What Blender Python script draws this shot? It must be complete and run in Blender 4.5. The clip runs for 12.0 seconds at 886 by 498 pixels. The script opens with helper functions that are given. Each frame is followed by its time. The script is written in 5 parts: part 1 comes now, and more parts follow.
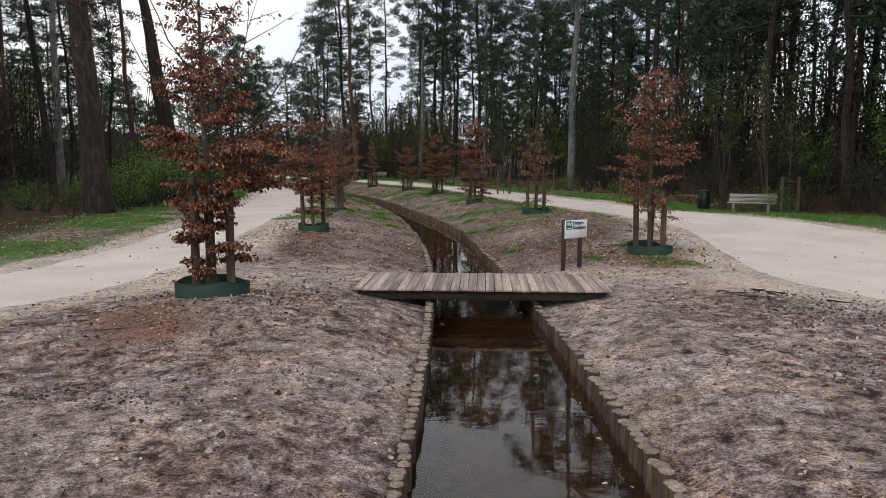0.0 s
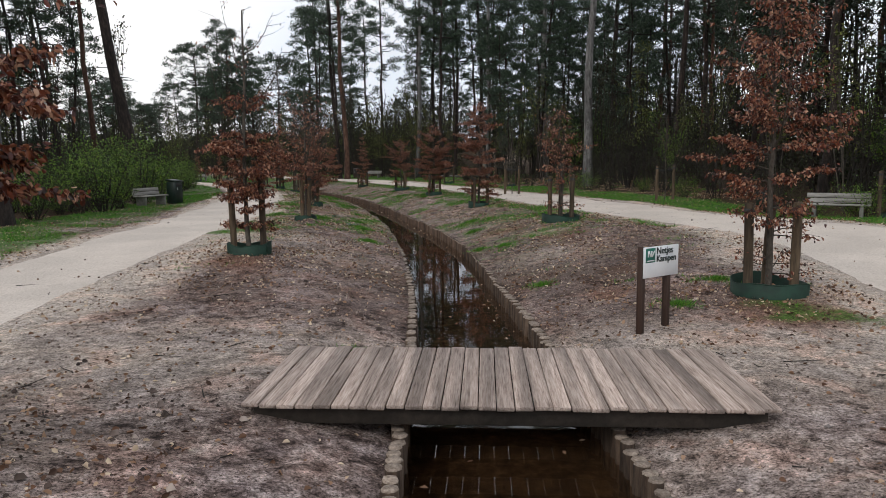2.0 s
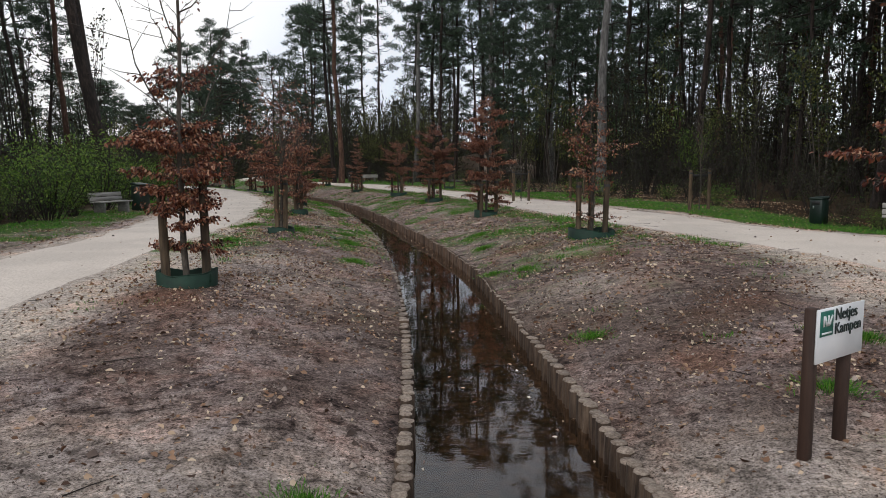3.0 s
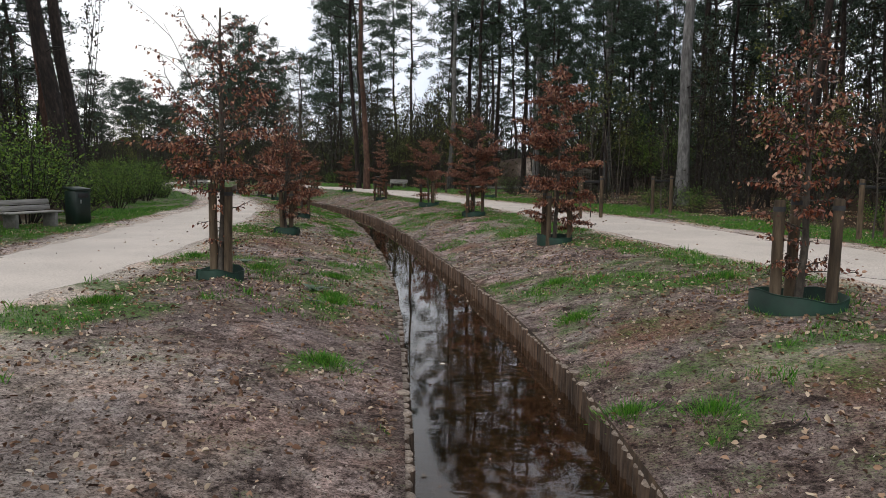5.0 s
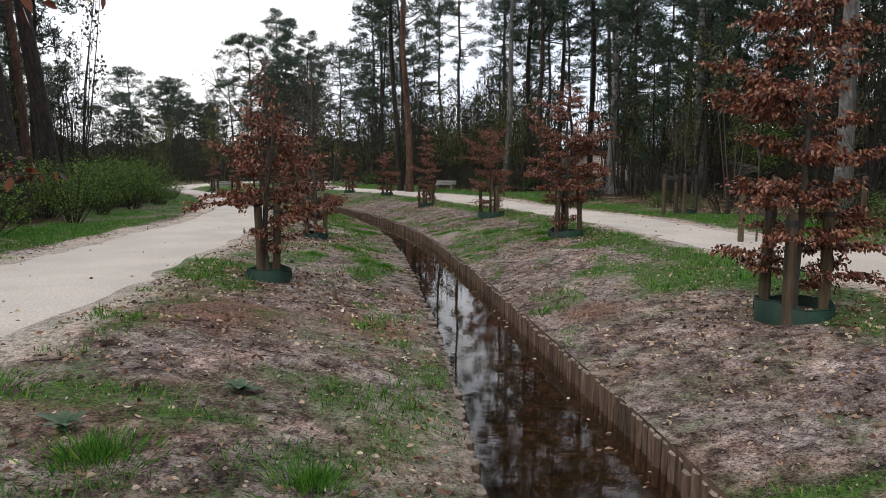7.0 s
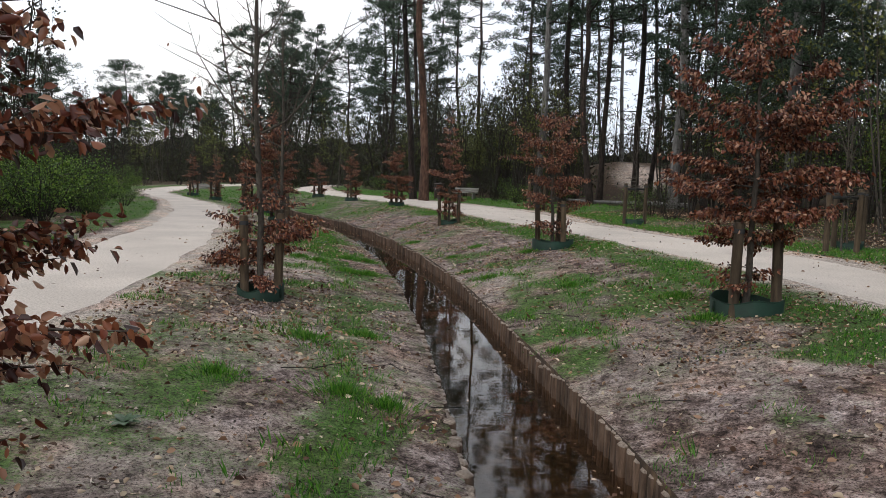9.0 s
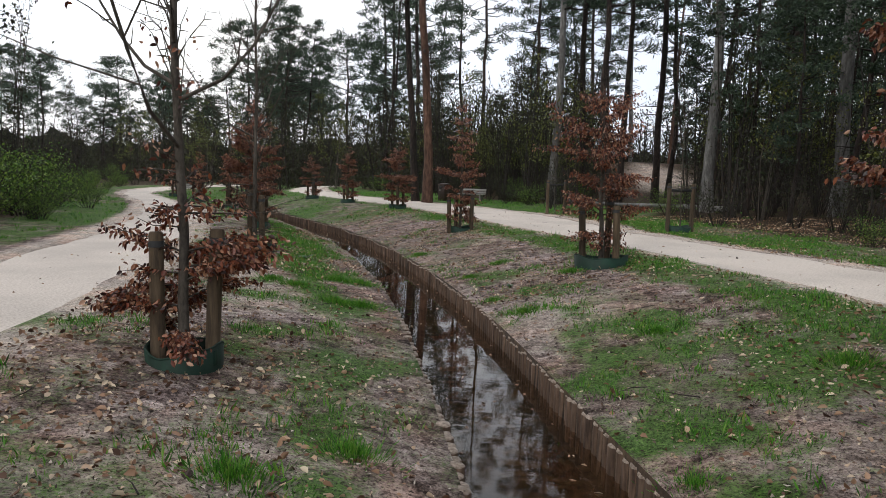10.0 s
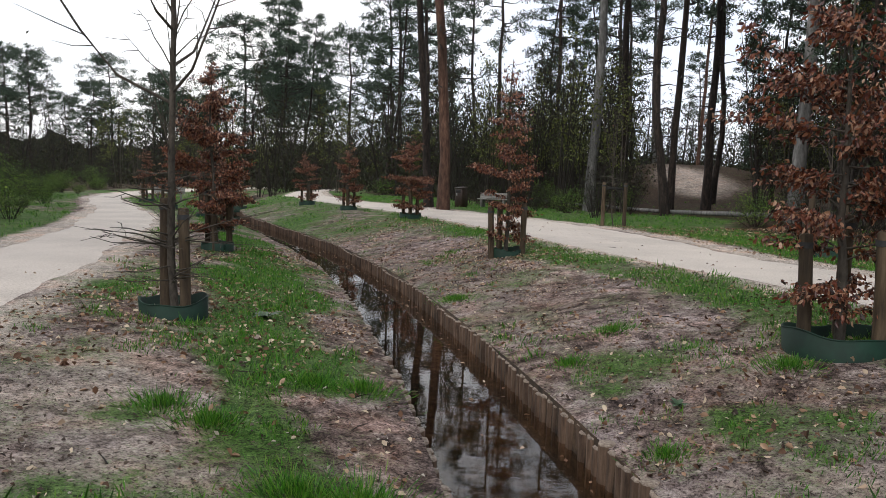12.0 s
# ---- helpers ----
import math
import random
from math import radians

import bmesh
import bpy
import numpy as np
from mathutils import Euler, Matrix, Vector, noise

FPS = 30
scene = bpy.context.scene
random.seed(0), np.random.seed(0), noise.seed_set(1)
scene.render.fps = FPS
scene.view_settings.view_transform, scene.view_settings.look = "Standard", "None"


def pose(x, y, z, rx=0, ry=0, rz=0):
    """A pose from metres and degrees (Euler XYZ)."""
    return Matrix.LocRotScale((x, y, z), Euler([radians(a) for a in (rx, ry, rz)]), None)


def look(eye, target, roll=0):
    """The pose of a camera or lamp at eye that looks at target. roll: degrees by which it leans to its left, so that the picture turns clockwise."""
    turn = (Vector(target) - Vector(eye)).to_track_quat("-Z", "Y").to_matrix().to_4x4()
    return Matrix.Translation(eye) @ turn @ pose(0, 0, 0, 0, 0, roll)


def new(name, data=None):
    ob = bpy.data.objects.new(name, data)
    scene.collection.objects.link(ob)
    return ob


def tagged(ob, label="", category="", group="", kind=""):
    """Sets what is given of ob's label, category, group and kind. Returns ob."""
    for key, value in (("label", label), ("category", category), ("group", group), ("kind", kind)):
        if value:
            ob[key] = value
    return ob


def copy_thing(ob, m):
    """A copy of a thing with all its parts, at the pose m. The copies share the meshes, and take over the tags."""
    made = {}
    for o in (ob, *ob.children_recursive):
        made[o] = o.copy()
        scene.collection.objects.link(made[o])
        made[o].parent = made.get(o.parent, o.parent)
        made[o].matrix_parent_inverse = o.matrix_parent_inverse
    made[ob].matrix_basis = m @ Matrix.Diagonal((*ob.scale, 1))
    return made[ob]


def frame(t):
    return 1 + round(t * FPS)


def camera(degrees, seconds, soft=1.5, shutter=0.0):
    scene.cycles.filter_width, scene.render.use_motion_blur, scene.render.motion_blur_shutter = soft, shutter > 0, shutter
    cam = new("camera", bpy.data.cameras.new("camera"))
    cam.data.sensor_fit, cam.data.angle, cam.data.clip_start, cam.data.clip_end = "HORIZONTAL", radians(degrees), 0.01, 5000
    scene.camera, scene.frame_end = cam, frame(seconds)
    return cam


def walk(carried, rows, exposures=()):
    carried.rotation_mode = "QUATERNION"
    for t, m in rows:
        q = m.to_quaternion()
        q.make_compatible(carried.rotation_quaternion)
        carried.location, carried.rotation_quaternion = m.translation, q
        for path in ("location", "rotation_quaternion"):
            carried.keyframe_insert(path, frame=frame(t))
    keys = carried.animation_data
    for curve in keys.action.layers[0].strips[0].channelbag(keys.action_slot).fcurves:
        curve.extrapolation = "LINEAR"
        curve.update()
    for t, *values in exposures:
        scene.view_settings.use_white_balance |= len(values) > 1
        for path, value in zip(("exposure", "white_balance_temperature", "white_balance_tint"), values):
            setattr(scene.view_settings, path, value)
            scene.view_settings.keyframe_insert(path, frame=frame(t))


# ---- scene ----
# ---- camera: a small drone gliding along the brook, two metres up ----
cam = camera(63.1, 12.0, soft=0.5)
PATH = [
    (0, (1.255, -2.341, 2.1), (1.147, -0.358, 1.866), 0.1),
    (0.5, (1.234, -1.113, 2.119), (1.125, 0.869, 1.88), 0.1),
    (1, (1.19, 0.27, 2.086), (1.084, 2.253, 1.848), -0.1),
    (1.5, (1.136, 1.873, 2.043), (1.027, 3.856, 1.805), -0.3),
    (2, (1.08, 3.557, 1.968), (0.968, 5.539, 1.73), -0.4),
    (2.5, (0.952, 5.228, 1.939), (0.841, 7.211, 1.704), -0.3),
    (3, (0.762, 7.015, 1.91), (0.656, 8.999, 1.684), -0.1),
    (4.8, (0.125, 13.552, 1.836), (-0.042, 15.534, 1.625), 0.6),
    (5, (0.046, 14.331, 1.844), (-0.149, 16.31, 1.633), 0.6),
    (5.5, (-0.229, 16.206, 1.851), (-0.481, 18.178, 1.637), 0.6),
    (6, (-0.564, 18.096, 1.81), (-0.847, 20.064, 1.601), 0.4),
    (6.5, (-1.015, 20.031, 1.835), (-1.315, 21.997, 1.622), 0.3),
    (7, (-1.505, 22.004, 1.829), (-1.818, 23.968, 1.617), 0.4),
    (7.2, (-1.701, 22.816, 1.825), (-2.018, 24.779, 1.614), 0.4),
    (8.8, (-3.246, 29.166, 1.852), (-3.574, 31.129, 1.651), 1.4),
    (9, (-3.388, 29.927, 1.836), (-3.726, 31.888, 1.638), 1.5),
    (9.5, (-3.838, 31.698, 1.793), (-4.175, 33.659, 1.597), 1.6),
    (10, (-4.286, 33.365, 1.766), (-4.623, 35.327, 1.571), 1.6),
    (10.5, (-4.719, 34.968, 1.771), (-5.057, 36.93, 1.573), 1.5),
    (11, (-5.157, 36.473, 1.762), (-5.495, 38.434, 1.564), 1.3),
    (11.5, (-5.568, 37.926, 1.721), (-5.912, 39.887, 1.528), 1.4),
    (12, (-5.994, 39.222, 1.702), (-6.341, 41.183, 1.516), 1.6),
]
walk(cam, [(t, look(eye, target, roll)) for t, eye, target, roll in PATH], exposures=[(0, -0.12), (3, -0.2), (5.5, -0.02), (7, 0.08), (9, 0.08), (12, 0.18)])

# ---- light: a bright overcast afternoon ----
world = bpy.data.worlds.new("overcast_sky")
scene.world = world
world.use_nodes = True
wt = world.node_tree
wt.nodes.clear()
w_out = wt.nodes.new("ShaderNodeOutputWorld")
w_bg = wt.nodes.new("ShaderNodeBackground")
w_mix = wt.nodes.new("ShaderNodeMix")
w_mix.data_type = "RGBA"
w_sky = wt.nodes.new("ShaderNodeTexSky")
w_sky.sky_type = "NISHITA"
w_sky.sun_disc = False
w_sky.sun_elevation = radians(38)
w_sky.sun_rotation = radians(-30)
w_sky.dust_density = 3.0
w_cloud = wt.nodes.new("ShaderNodeTexNoise")
w_cloud.inputs["Scale"].default_value = 2.2
w_cloud.inputs["Detail"].default_value = 6
w_ramp = wt.nodes.new("ShaderNodeValToRGB")
w_ramp.color_ramp.elements[0].position, w_ramp.color_ramp.elements[0].color = 0.34, (8.2, 9.4, 11.4, 1)
w_ramp.color_ramp.elements[1].position, w_ramp.color_ramp.elements[1].color = 0.6, (12.8, 12.9, 13.1, 1)
w_mix.inputs[0].default_value = 0.82
wt.links.new(w_cloud.outputs["Fac"], w_ramp.inputs["Fac"])
wt.links.new(w_sky.outputs[0], w_mix.inputs[6])
wt.links.new(w_ramp.outputs[0], w_mix.inputs[7])
wt.links.new(w_mix.outputs[2], w_bg.inputs["Color"])
w_bg.inputs["Strength"].default_value = 0.1
wt.links.new(w_bg.outputs[0], w_out.inputs["Surface"])
sun_data = bpy.data.lights.new("sun", "SUN")
sun_data.energy, sun_data.angle, sun_data.color = 1.0, radians(25), (1.0, 0.95, 0.88)
sun = new("sun", sun_data)
sun.matrix_world = look((-20, -30, 40), (0, 10, 0))

# ---- materials ----


def node(nt, kind, **sets):
    n = nt.nodes.new(kind)
    for key, value in sets.items():
        n.inputs[key.replace("_", " ")].default_value = value
    return n


def ramp(nt, cols, spread=(0.3, 0.7)):
    r = nt.nodes.new("ShaderNodeValToRGB")
    e = r.color_ramp.elements
    while len(e) < len(cols):
        e.new(0.5)
    for k, c in enumerate(cols):
        e[k].position = spread[0] + (spread[1] - spread[0]) * k / max(1, len(cols) - 1)
        e[k].color = (*c, 1)
    return r


def mixcol(nt, fac, a, b, how="MIX"):
    m = nt.nodes.new("ShaderNodeMix")
    m.data_type, m.blend_type = "RGBA", how
    for k, v in ((0, fac), (6, a), (7, b)):
        if isinstance(v, bpy.types.NodeSocket):
            nt.links.new(v, m.inputs[k])
        else:
            m.inputs[k].default_value = v if k == 0 else (*v, 1)
    return m.outputs[2]


def shell(name):
    m = bpy.data.materials.new(name)
    m.use_nodes = True
    nt = m.node_tree
    return m, nt, nt.nodes["Principled BSDF"], nt.nodes["Material Output"]


def surface(name, cols, scale=8.0, rough=0.85, bump=0.3, stretch=(1, 1, 1), stain=0.35, vary="", metal=0.0, depth=0.02, patch=0.13):
    """A worn surface: fine grain from cols, a coarse stain over it, relief from both."""
    m, nt, bsdf, out = shell(name)
    co = nt.nodes.new("ShaderNodeTexCoord")
    mp = nt.nodes.new("ShaderNodeMapping")
    mp.inputs["Scale"].default_value = stretch
    if vary == "object":
        own = nt.nodes.new("ShaderNodeObjectInfo")
        shift = nt.nodes.new("ShaderNodeVectorMath")
        shift.operation = "MULTIPLY_ADD"
        shift.inputs[1].default_value = (7.3, 5.1, 3.7)
        nt.links.new(own.outputs["Location"], shift.inputs[0])
        nt.links.new(co.outputs["Object"], shift.inputs[2])
        nt.links.new(shift.outputs[0], mp.inputs["Vector"])
    else:
        nt.links.new(co.outputs["Object"], mp.inputs["Vector"])
    fine = node(nt, "ShaderNodeTexNoise", Scale=scale, Detail=8.0, Roughness=0.65)
    nt.links.new(mp.outputs[0], fine.inputs["Vector"])
    coarse = node(nt, "ShaderNodeTexNoise", Scale=scale * patch, Detail=4.0)
    nt.links.new(mp.outputs[0], coarse.inputs["Vector"])
    r = ramp(nt, cols)
    nt.links.new(fine.outputs["Fac"], r.inputs["Fac"])
    sr = ramp(nt, [(1 - stain,) * 3, (1, 1, 1)], (0.38, 0.6))
    nt.links.new(coarse.outputs["Fac"], sr.inputs["Fac"])
    col = mixcol(nt, 1.0, r.outputs[0], sr.outputs[0], "MULTIPLY")
    if vary:
        src = nt.nodes.new("ShaderNodeObjectInfo") if vary == "object" else nt.nodes.new("ShaderNodeNewGeometry")
        vr = ramp(nt, [(0.7, 0.68, 0.66), (1.1, 1.08, 1.05)], (0, 1))
        nt.links.new(src.outputs["Random" if vary == "object" else "Random Per Island"], vr.inputs["Fac"])
        col = mixcol(nt, 1.0, col, vr.outputs[0], "MULTIPLY")
    nt.links.new(col, bsdf.inputs["Base Color"])
    b = node(nt, "ShaderNodeBump", Strength=bump, Distance=depth)
    nt.links.new(fine.outputs["Fac"], b.inputs["Height"])
    nt.links.new(b.outputs[0], bsdf.inputs["Normal"])
    bsdf.inputs["Roughness"].default_value = rough
    bsdf.inputs["Metallic"].default_value = metal
    return m


def leafy(name, cols, rough=0.6, through_light=0.25):
    """Leaves: a colour for each island, some light shining through."""
    m, nt, bsdf, out = shell(name)
    geo = nt.nodes.new("ShaderNodeNewGeometry")
    r = ramp(nt, cols, (0.0, 1.0))
    nt.links.new(geo.outputs["Random Per Island"], r.inputs["Fac"])
    nt.links.new(r.outputs[0], bsdf.inputs["Base Color"])
    bsdf.inputs["Roughness"].default_value = rough
    tr = nt.nodes.new("ShaderNodeBsdfTranslucent")
    nt.links.new(r.outputs[0], tr.inputs["Color"])
    mx = nt.nodes.new("ShaderNodeMixShader")
    mx.inputs[0].default_value = through_light
    nt.links.new(bsdf.outputs[0], mx.inputs[1])
    nt.links.new(tr.outputs[0], mx.inputs[2])
    nt.links.new(mx.outputs[0], out.inputs["Surface"])
    return m


def ground_material():
    """Sandy soil, trodden sand, sparse grass and forest litter, mixed by the cover that the sheet carries."""
    m, nt, bsdf, out = shell("soil_and_grass")
    co = nt.nodes.new("ShaderNodeTexCoord")
    att = nt.nodes.new("ShaderNodeAttribute")
    att.attribute_name = "cover"
    sep = nt.nodes.new("ShaderNodeSeparateColor")
    nt.links.new(att.outputs["Color"], sep.inputs[0])
    fine = node(nt, "ShaderNodeTexNoise", Scale=38.0, Detail=8.0, Roughness=0.8)
    mid = node(nt, "ShaderNodeTexNoise", Scale=4.2, Detail=10.0, Roughness=0.74, Distortion=0.5)
    big = node(nt, "ShaderNodeTexNoise", Scale=0.9, Detail=8.0, Roughness=0.62)
    crumbs = node(nt, "ShaderNodeTexNoise", Scale=110.0, Detail=3.0, Roughness=0.7)
    for n in (fine, mid, big, crumbs):
        nt.links.new(co.outputs["Object"], n.inputs["Vector"])
    soil = ramp(nt, [(0.05, 0.036, 0.031), (0.2, 0.153, 0.138), (0.37, 0.302, 0.28), (0.57, 0.49, 0.465)], (0.37, 0.64))
    nt.links.new(mid.outputs["Fac"], soil.inputs["Fac"])
    # soil grain, its contrast raised to paint in the small shadows of the relief
    grain = ramp(nt, [(0.22, 0.2, 0.19), (0.82, 0.8, 0.78), (1.18, 1.17, 1.16), (1.6, 1.57, 1.55)], (0.38, 0.64))
    nt.links.new(fine.outputs["Fac"], grain.inputs["Fac"])
    col = mixcol(nt, 1.0, soil.outputs[0], grain.outputs[0], "MULTIPLY")
    tone = ramp(nt, [(0.7, 0.64, 0.61), (0.95, 0.925, 0.92), (1.16, 1.16, 1.19)], (0.4, 0.62))
    nt.links.new(big.outputs["Fac"], tone.inputs["Fac"])
    col = mixcol(nt, 1.0, col, tone.outputs[0], "MULTIPLY")

    def gate(channel, noise_out, low, high):
        add = nt.nodes.new("ShaderNodeMath")
        add.operation = "MULTIPLY_ADD"
        nt.links.new(noise_out, add.inputs[0])
        add.inputs[1].default_value = 0.9
        nt.links.new(att.outputs["Alpha"] if channel == 3 else sep.outputs[channel], add.inputs[2])
        rng = nt.nodes.new("ShaderNodeMapRange")
        rng.inputs[1].default_value, rng.inputs[2].default_value = low, high
        nt.links.new(add.outputs[0], rng.inputs[0])
        return rng.outputs[0]

    sand = ramp(nt, [(0.26, 0.21, 0.17), (0.54, 0.465, 0.395), (0.68, 0.6, 0.52)], (0.36, 0.62))
    nt.links.new(fine.outputs["Fac"], sand.inputs["Fac"])
    col = mixcol(nt, gate(0, mid.outputs["Fac"], 0.5, 1.1), col, sand.outputs[0])
    fresh = ramp(nt, [(0.07, 0.034, 0.024), (0.23, 0.13, 0.095), (0.42, 0.28, 0.22)], (0.36, 0.66))
    nt.links.new(fine.outputs["Fac"], fresh.inputs["Fac"])
    col = mixcol(nt, gate(3, mid.outputs["Fac"], 0.65, 1.05), col, fresh.outputs[0])
    rosy = node(nt, "ShaderNodeTexNoise", Scale=1.3, Detail=7.0, Roughness=0.66, Distortion=0.4)
    nt.links.new(co.outputs["Object"], rosy.inputs["Vector"])
    warm = ramp(nt, [(0.82, 0.83, 0.86), (1.0, 1.0, 1.0), (1.15, 1.02, 0.98)], (0.42, 0.62))
    nt.links.new(rosy.outputs["Fac"], warm.inputs["Fac"])
    col = mixcol(nt, 1.0, col, warm.outputs[0], "MULTIPLY")
    litter = ramp(nt, [(0.012, 0.008, 0.005), (0.045, 0.028, 0.016), (0.12, 0.074, 0.042)], (0.34, 0.68))
    nt.links.new(fine.outputs["Fac"], litter.inputs["Fac"])
    col = mixcol(nt, gate(2, mid.outputs["Fac"], 0.6, 1.0), col, litter.outputs[0])
    grass = ramp(nt, [(0.012, 0.03, 0.006), (0.04, 0.115, 0.013), (0.085, 0.175, 0.028), (0.2, 0.23, 0.09)], (0.36, 0.7))
    nt.links.new(fine.outputs["Fac"], grass.inputs["Fac"])
    both = nt.nodes.new("ShaderNodeMath")
    both.operation = "MULTIPLY_ADD"
    nt.links.new(fine.outputs["Fac"], both.inputs[0])
    both.inputs[1].default_value = 1.7
    tuft = node(nt, "ShaderNodeTexNoise", Scale=1.7, Detail=7.0, Roughness=0.75)
    nt.links.new(co.outputs["Object"], tuft.inputs["Vector"])
    half = nt.nodes.new("ShaderNodeMath")
    half.operation = "MULTIPLY_ADD"
    nt.links.new(tuft.outputs["Fac"], half.inputs[0])
    half.inputs[1].default_value = 1.3
    most = nt.nodes.new("ShaderNodeMath")
    most.operation = "MULTIPLY"
    nt.links.new(mid.outputs["Fac"], most.inputs[0])
    most.inputs[1].default_value = 0.5
    nt.links.new(most.outputs[0], half.inputs[2])
    nt.links.new(half.outputs[0], both.inputs[2])
    thin = nt.nodes.new("ShaderNodeMath")
    thin.operation = "MULTIPLY"
    nt.links.new(gate(1, both.outputs[0], 1.82, 2.1), thin.inputs[0])
    thin.inputs[1].default_value = 0.9
    col = mixcol(nt, thin.outputs[0], col, grass.outputs[0])
    speck = node(nt, "ShaderNodeTexNoise", Scale=14.0, Detail=5.0, Roughness=0.7)
    nt.links.new(co.outputs["Object"], speck.inputs["Vector"])
    mottle = ramp(nt, [(0.38, 0.36, 0.35), (0.9, 0.89, 0.88), (1.12, 1.11, 1.11), (1.45, 1.44, 1.44)], (0.36, 0.66))
    nt.links.new(speck.outputs["Fac"], mottle.inputs["Fac"])
    col = mixcol(nt, 0.85, col, mottle.outputs[0], "MULTIPLY")
    flecks = node(nt, "ShaderNodeTexNoise", Scale=55.0, Detail=4.0, Roughness=0.6, Distortion=0.6)
    nt.links.new(co.outputs["Object"], flecks.inputs["Vector"])
    # litter specks, with the shade of small hollows painted into the dark end
    speck_shade = ramp(nt, [(0.24, 0.21, 0.2), (1.0, 1.0, 1.0), (1.0, 1.0, 1.0), (1.35, 1.33, 1.32)], (0.38, 0.62))
    nt.links.new(flecks.outputs["Fac"], speck_shade.inputs["Fac"])
    col = mixcol(nt, 0.9, col, speck_shade.outputs[0], "MULTIPLY")
    nt.links.new(col, bsdf.inputs["Base Color"])
    h1 = node(nt, "ShaderNodeBump", Strength=0.35, Distance=0.06)
    h2 = node(nt, "ShaderNodeBump", Strength=0.75, Distance=0.02)
    h3 = node(nt, "ShaderNodeBump", Strength=0.5, Distance=0.008)
    nt.links.new(mid.outputs["Fac"], h1.inputs["Height"])
    nt.links.new(fine.outputs["Fac"], h2.inputs["Height"])
    nt.links.new(crumbs.outputs["Fac"], h3.inputs["Height"])
    nt.links.new(h1.outputs[0], h2.inputs["Normal"])
    nt.links.new(h2.outputs[0], h3.inputs["Normal"])
    nt.links.new(h3.outputs[0], bsdf.inputs["Normal"])
    bsdf.inputs["Roughness"].default_value = 0.95
    bsdf.inputs["Specular IOR Level"].default_value = 0.15
    return m


def water_material():
    m, nt, bsdf, out = shell("brook_water")
    co = nt.nodes.new("ShaderNodeTexCoord")
    mp = nt.nodes.new("ShaderNodeMapping")
    mp.inputs["Scale"].default_value = (1.0, 2.2, 1.0)
    nt.links.new(co.outputs["Object"], mp.inputs["Vector"])
    rip = node(nt, "ShaderNodeTexNoise", Scale=5.0, Detail=3.0, Roughness=0.5)
    nt.links.new(mp.outputs[0], rip.inputs["Vector"])
    b = node(nt, "ShaderNodeBump", Strength=0.025, Distance=0.02)
    nt.links.new(rip.outputs["Fac"], b.inputs["Height"])
    nt.links.new(b.outputs[0], bsdf.inputs["Normal"])
    bsdf.inputs["Base Color"].default_value = (0.44, 0.32, 0.21, 1)
    bsdf.inputs["Transmission Weight"].default_value = 1.0
    bsdf.inputs["IOR"].default_value = 1.33
    bsdf.inputs["Roughness"].default_value = 0.015
    return m


M_GROUND = ground_material()
M_WATER = water_material()
M_PATH = surface("fine_gravel", [(0.4, 0.335, 0.28), (0.62, 0.545, 0.48), (0.74, 0.67, 0.6)], 38.0, 0.95, 0.2, stain=0.14, depth=0.006, patch=0.018)
M_BED = surface("silty_bed", [(0.018, 0.01, 0.005), (0.065, 0.038, 0.02), (0.14, 0.088, 0.048)], 9.0, 0.9, 0.5, stain=0.5)
M_LOG_SIDE = surface("weathered_log_side", [(0.025, 0.015, 0.01), (0.095, 0.062, 0.042), (0.17, 0.12, 0.085)], 22.0, 0.9, 0.5, (1, 1, 0.15), 0.4, "object")
M_LOG_TOP = surface("sawn_log_top", [(0.12, 0.092, 0.07), (0.3, 0.24, 0.195), (0.48, 0.41, 0.35)], 40.0, 0.9, 0.3, (1, 1, 1), 0.3, "object")
M_LOG_FAR = surface("weathered_logs", [(0.04, 0.024, 0.016), (0.14, 0.088, 0.06), (0.25, 0.17, 0.12)], 22.0, 0.9, 0.4, (1, 1, 0.15), 0.4, "island")
M_PLANK = surface("weathered_planks", [(0.19, 0.14, 0.12), (0.43, 0.335, 0.29), (0.58, 0.475, 0.42), (0.7, 0.6, 0.545)], 75.0, 0.9, 0.6, (1, 0.05, 1), 0.5, "object", depth=0.006, patch=0.1)
M_BEAM = surface("dark_timber", [(0.02, 0.015, 0.01), (0.06, 0.045, 0.035)], 14.0, 0.9, 0.3)
M_STAKE = surface("stake_wood", [(0.03, 0.021, 0.013), (0.09, 0.062, 0.037), (0.15, 0.11, 0.07)], 20.0, 0.9, 0.4, (1, 1, 0.12), 0.35, "object")
M_RUBBER = surface("black_rubber", [(0.012, 0.012, 0.012), (0.03, 0.03, 0.03)], 20.0, 0.7, 0.1)
M_COLLAR = surface("green_plastic", [(0.004, 0.02, 0.012), (0.006, 0.043, 0.024)], 7.0, 0.7, 0.1, stain=0.35)
M_BARK = surface("beech_bark", [(0.035, 0.028, 0.022), (0.085, 0.07, 0.055), (0.13, 0.11, 0.09)], 30.0, 0.9, 0.4, (1, 1, 0.4))
M_PINE = surface("pine_bark", [(0.01, 0.007, 0.006), (0.034, 0.024, 0.02), (0.095, 0.067, 0.054)], 9.0, 0.95, 0.9, (1, 1, 0.3), 0.4, "object", depth=0.06)
M_PINE_RED = surface("red_pine_bark", [(0.04, 0.021, 0.015), (0.11, 0.058, 0.04), (0.2, 0.112, 0.08)], 9.0, 0.95, 0.8, (1, 1, 0.3), 0.4, "object", depth=0.05)
M_PALE = surface("pale_bark", [(0.07, 0.067, 0.064), (0.165, 0.158, 0.152), (0.3, 0.29, 0.282)], 8.0, 0.9, 0.5, (1, 1, 0.3), 0.4)
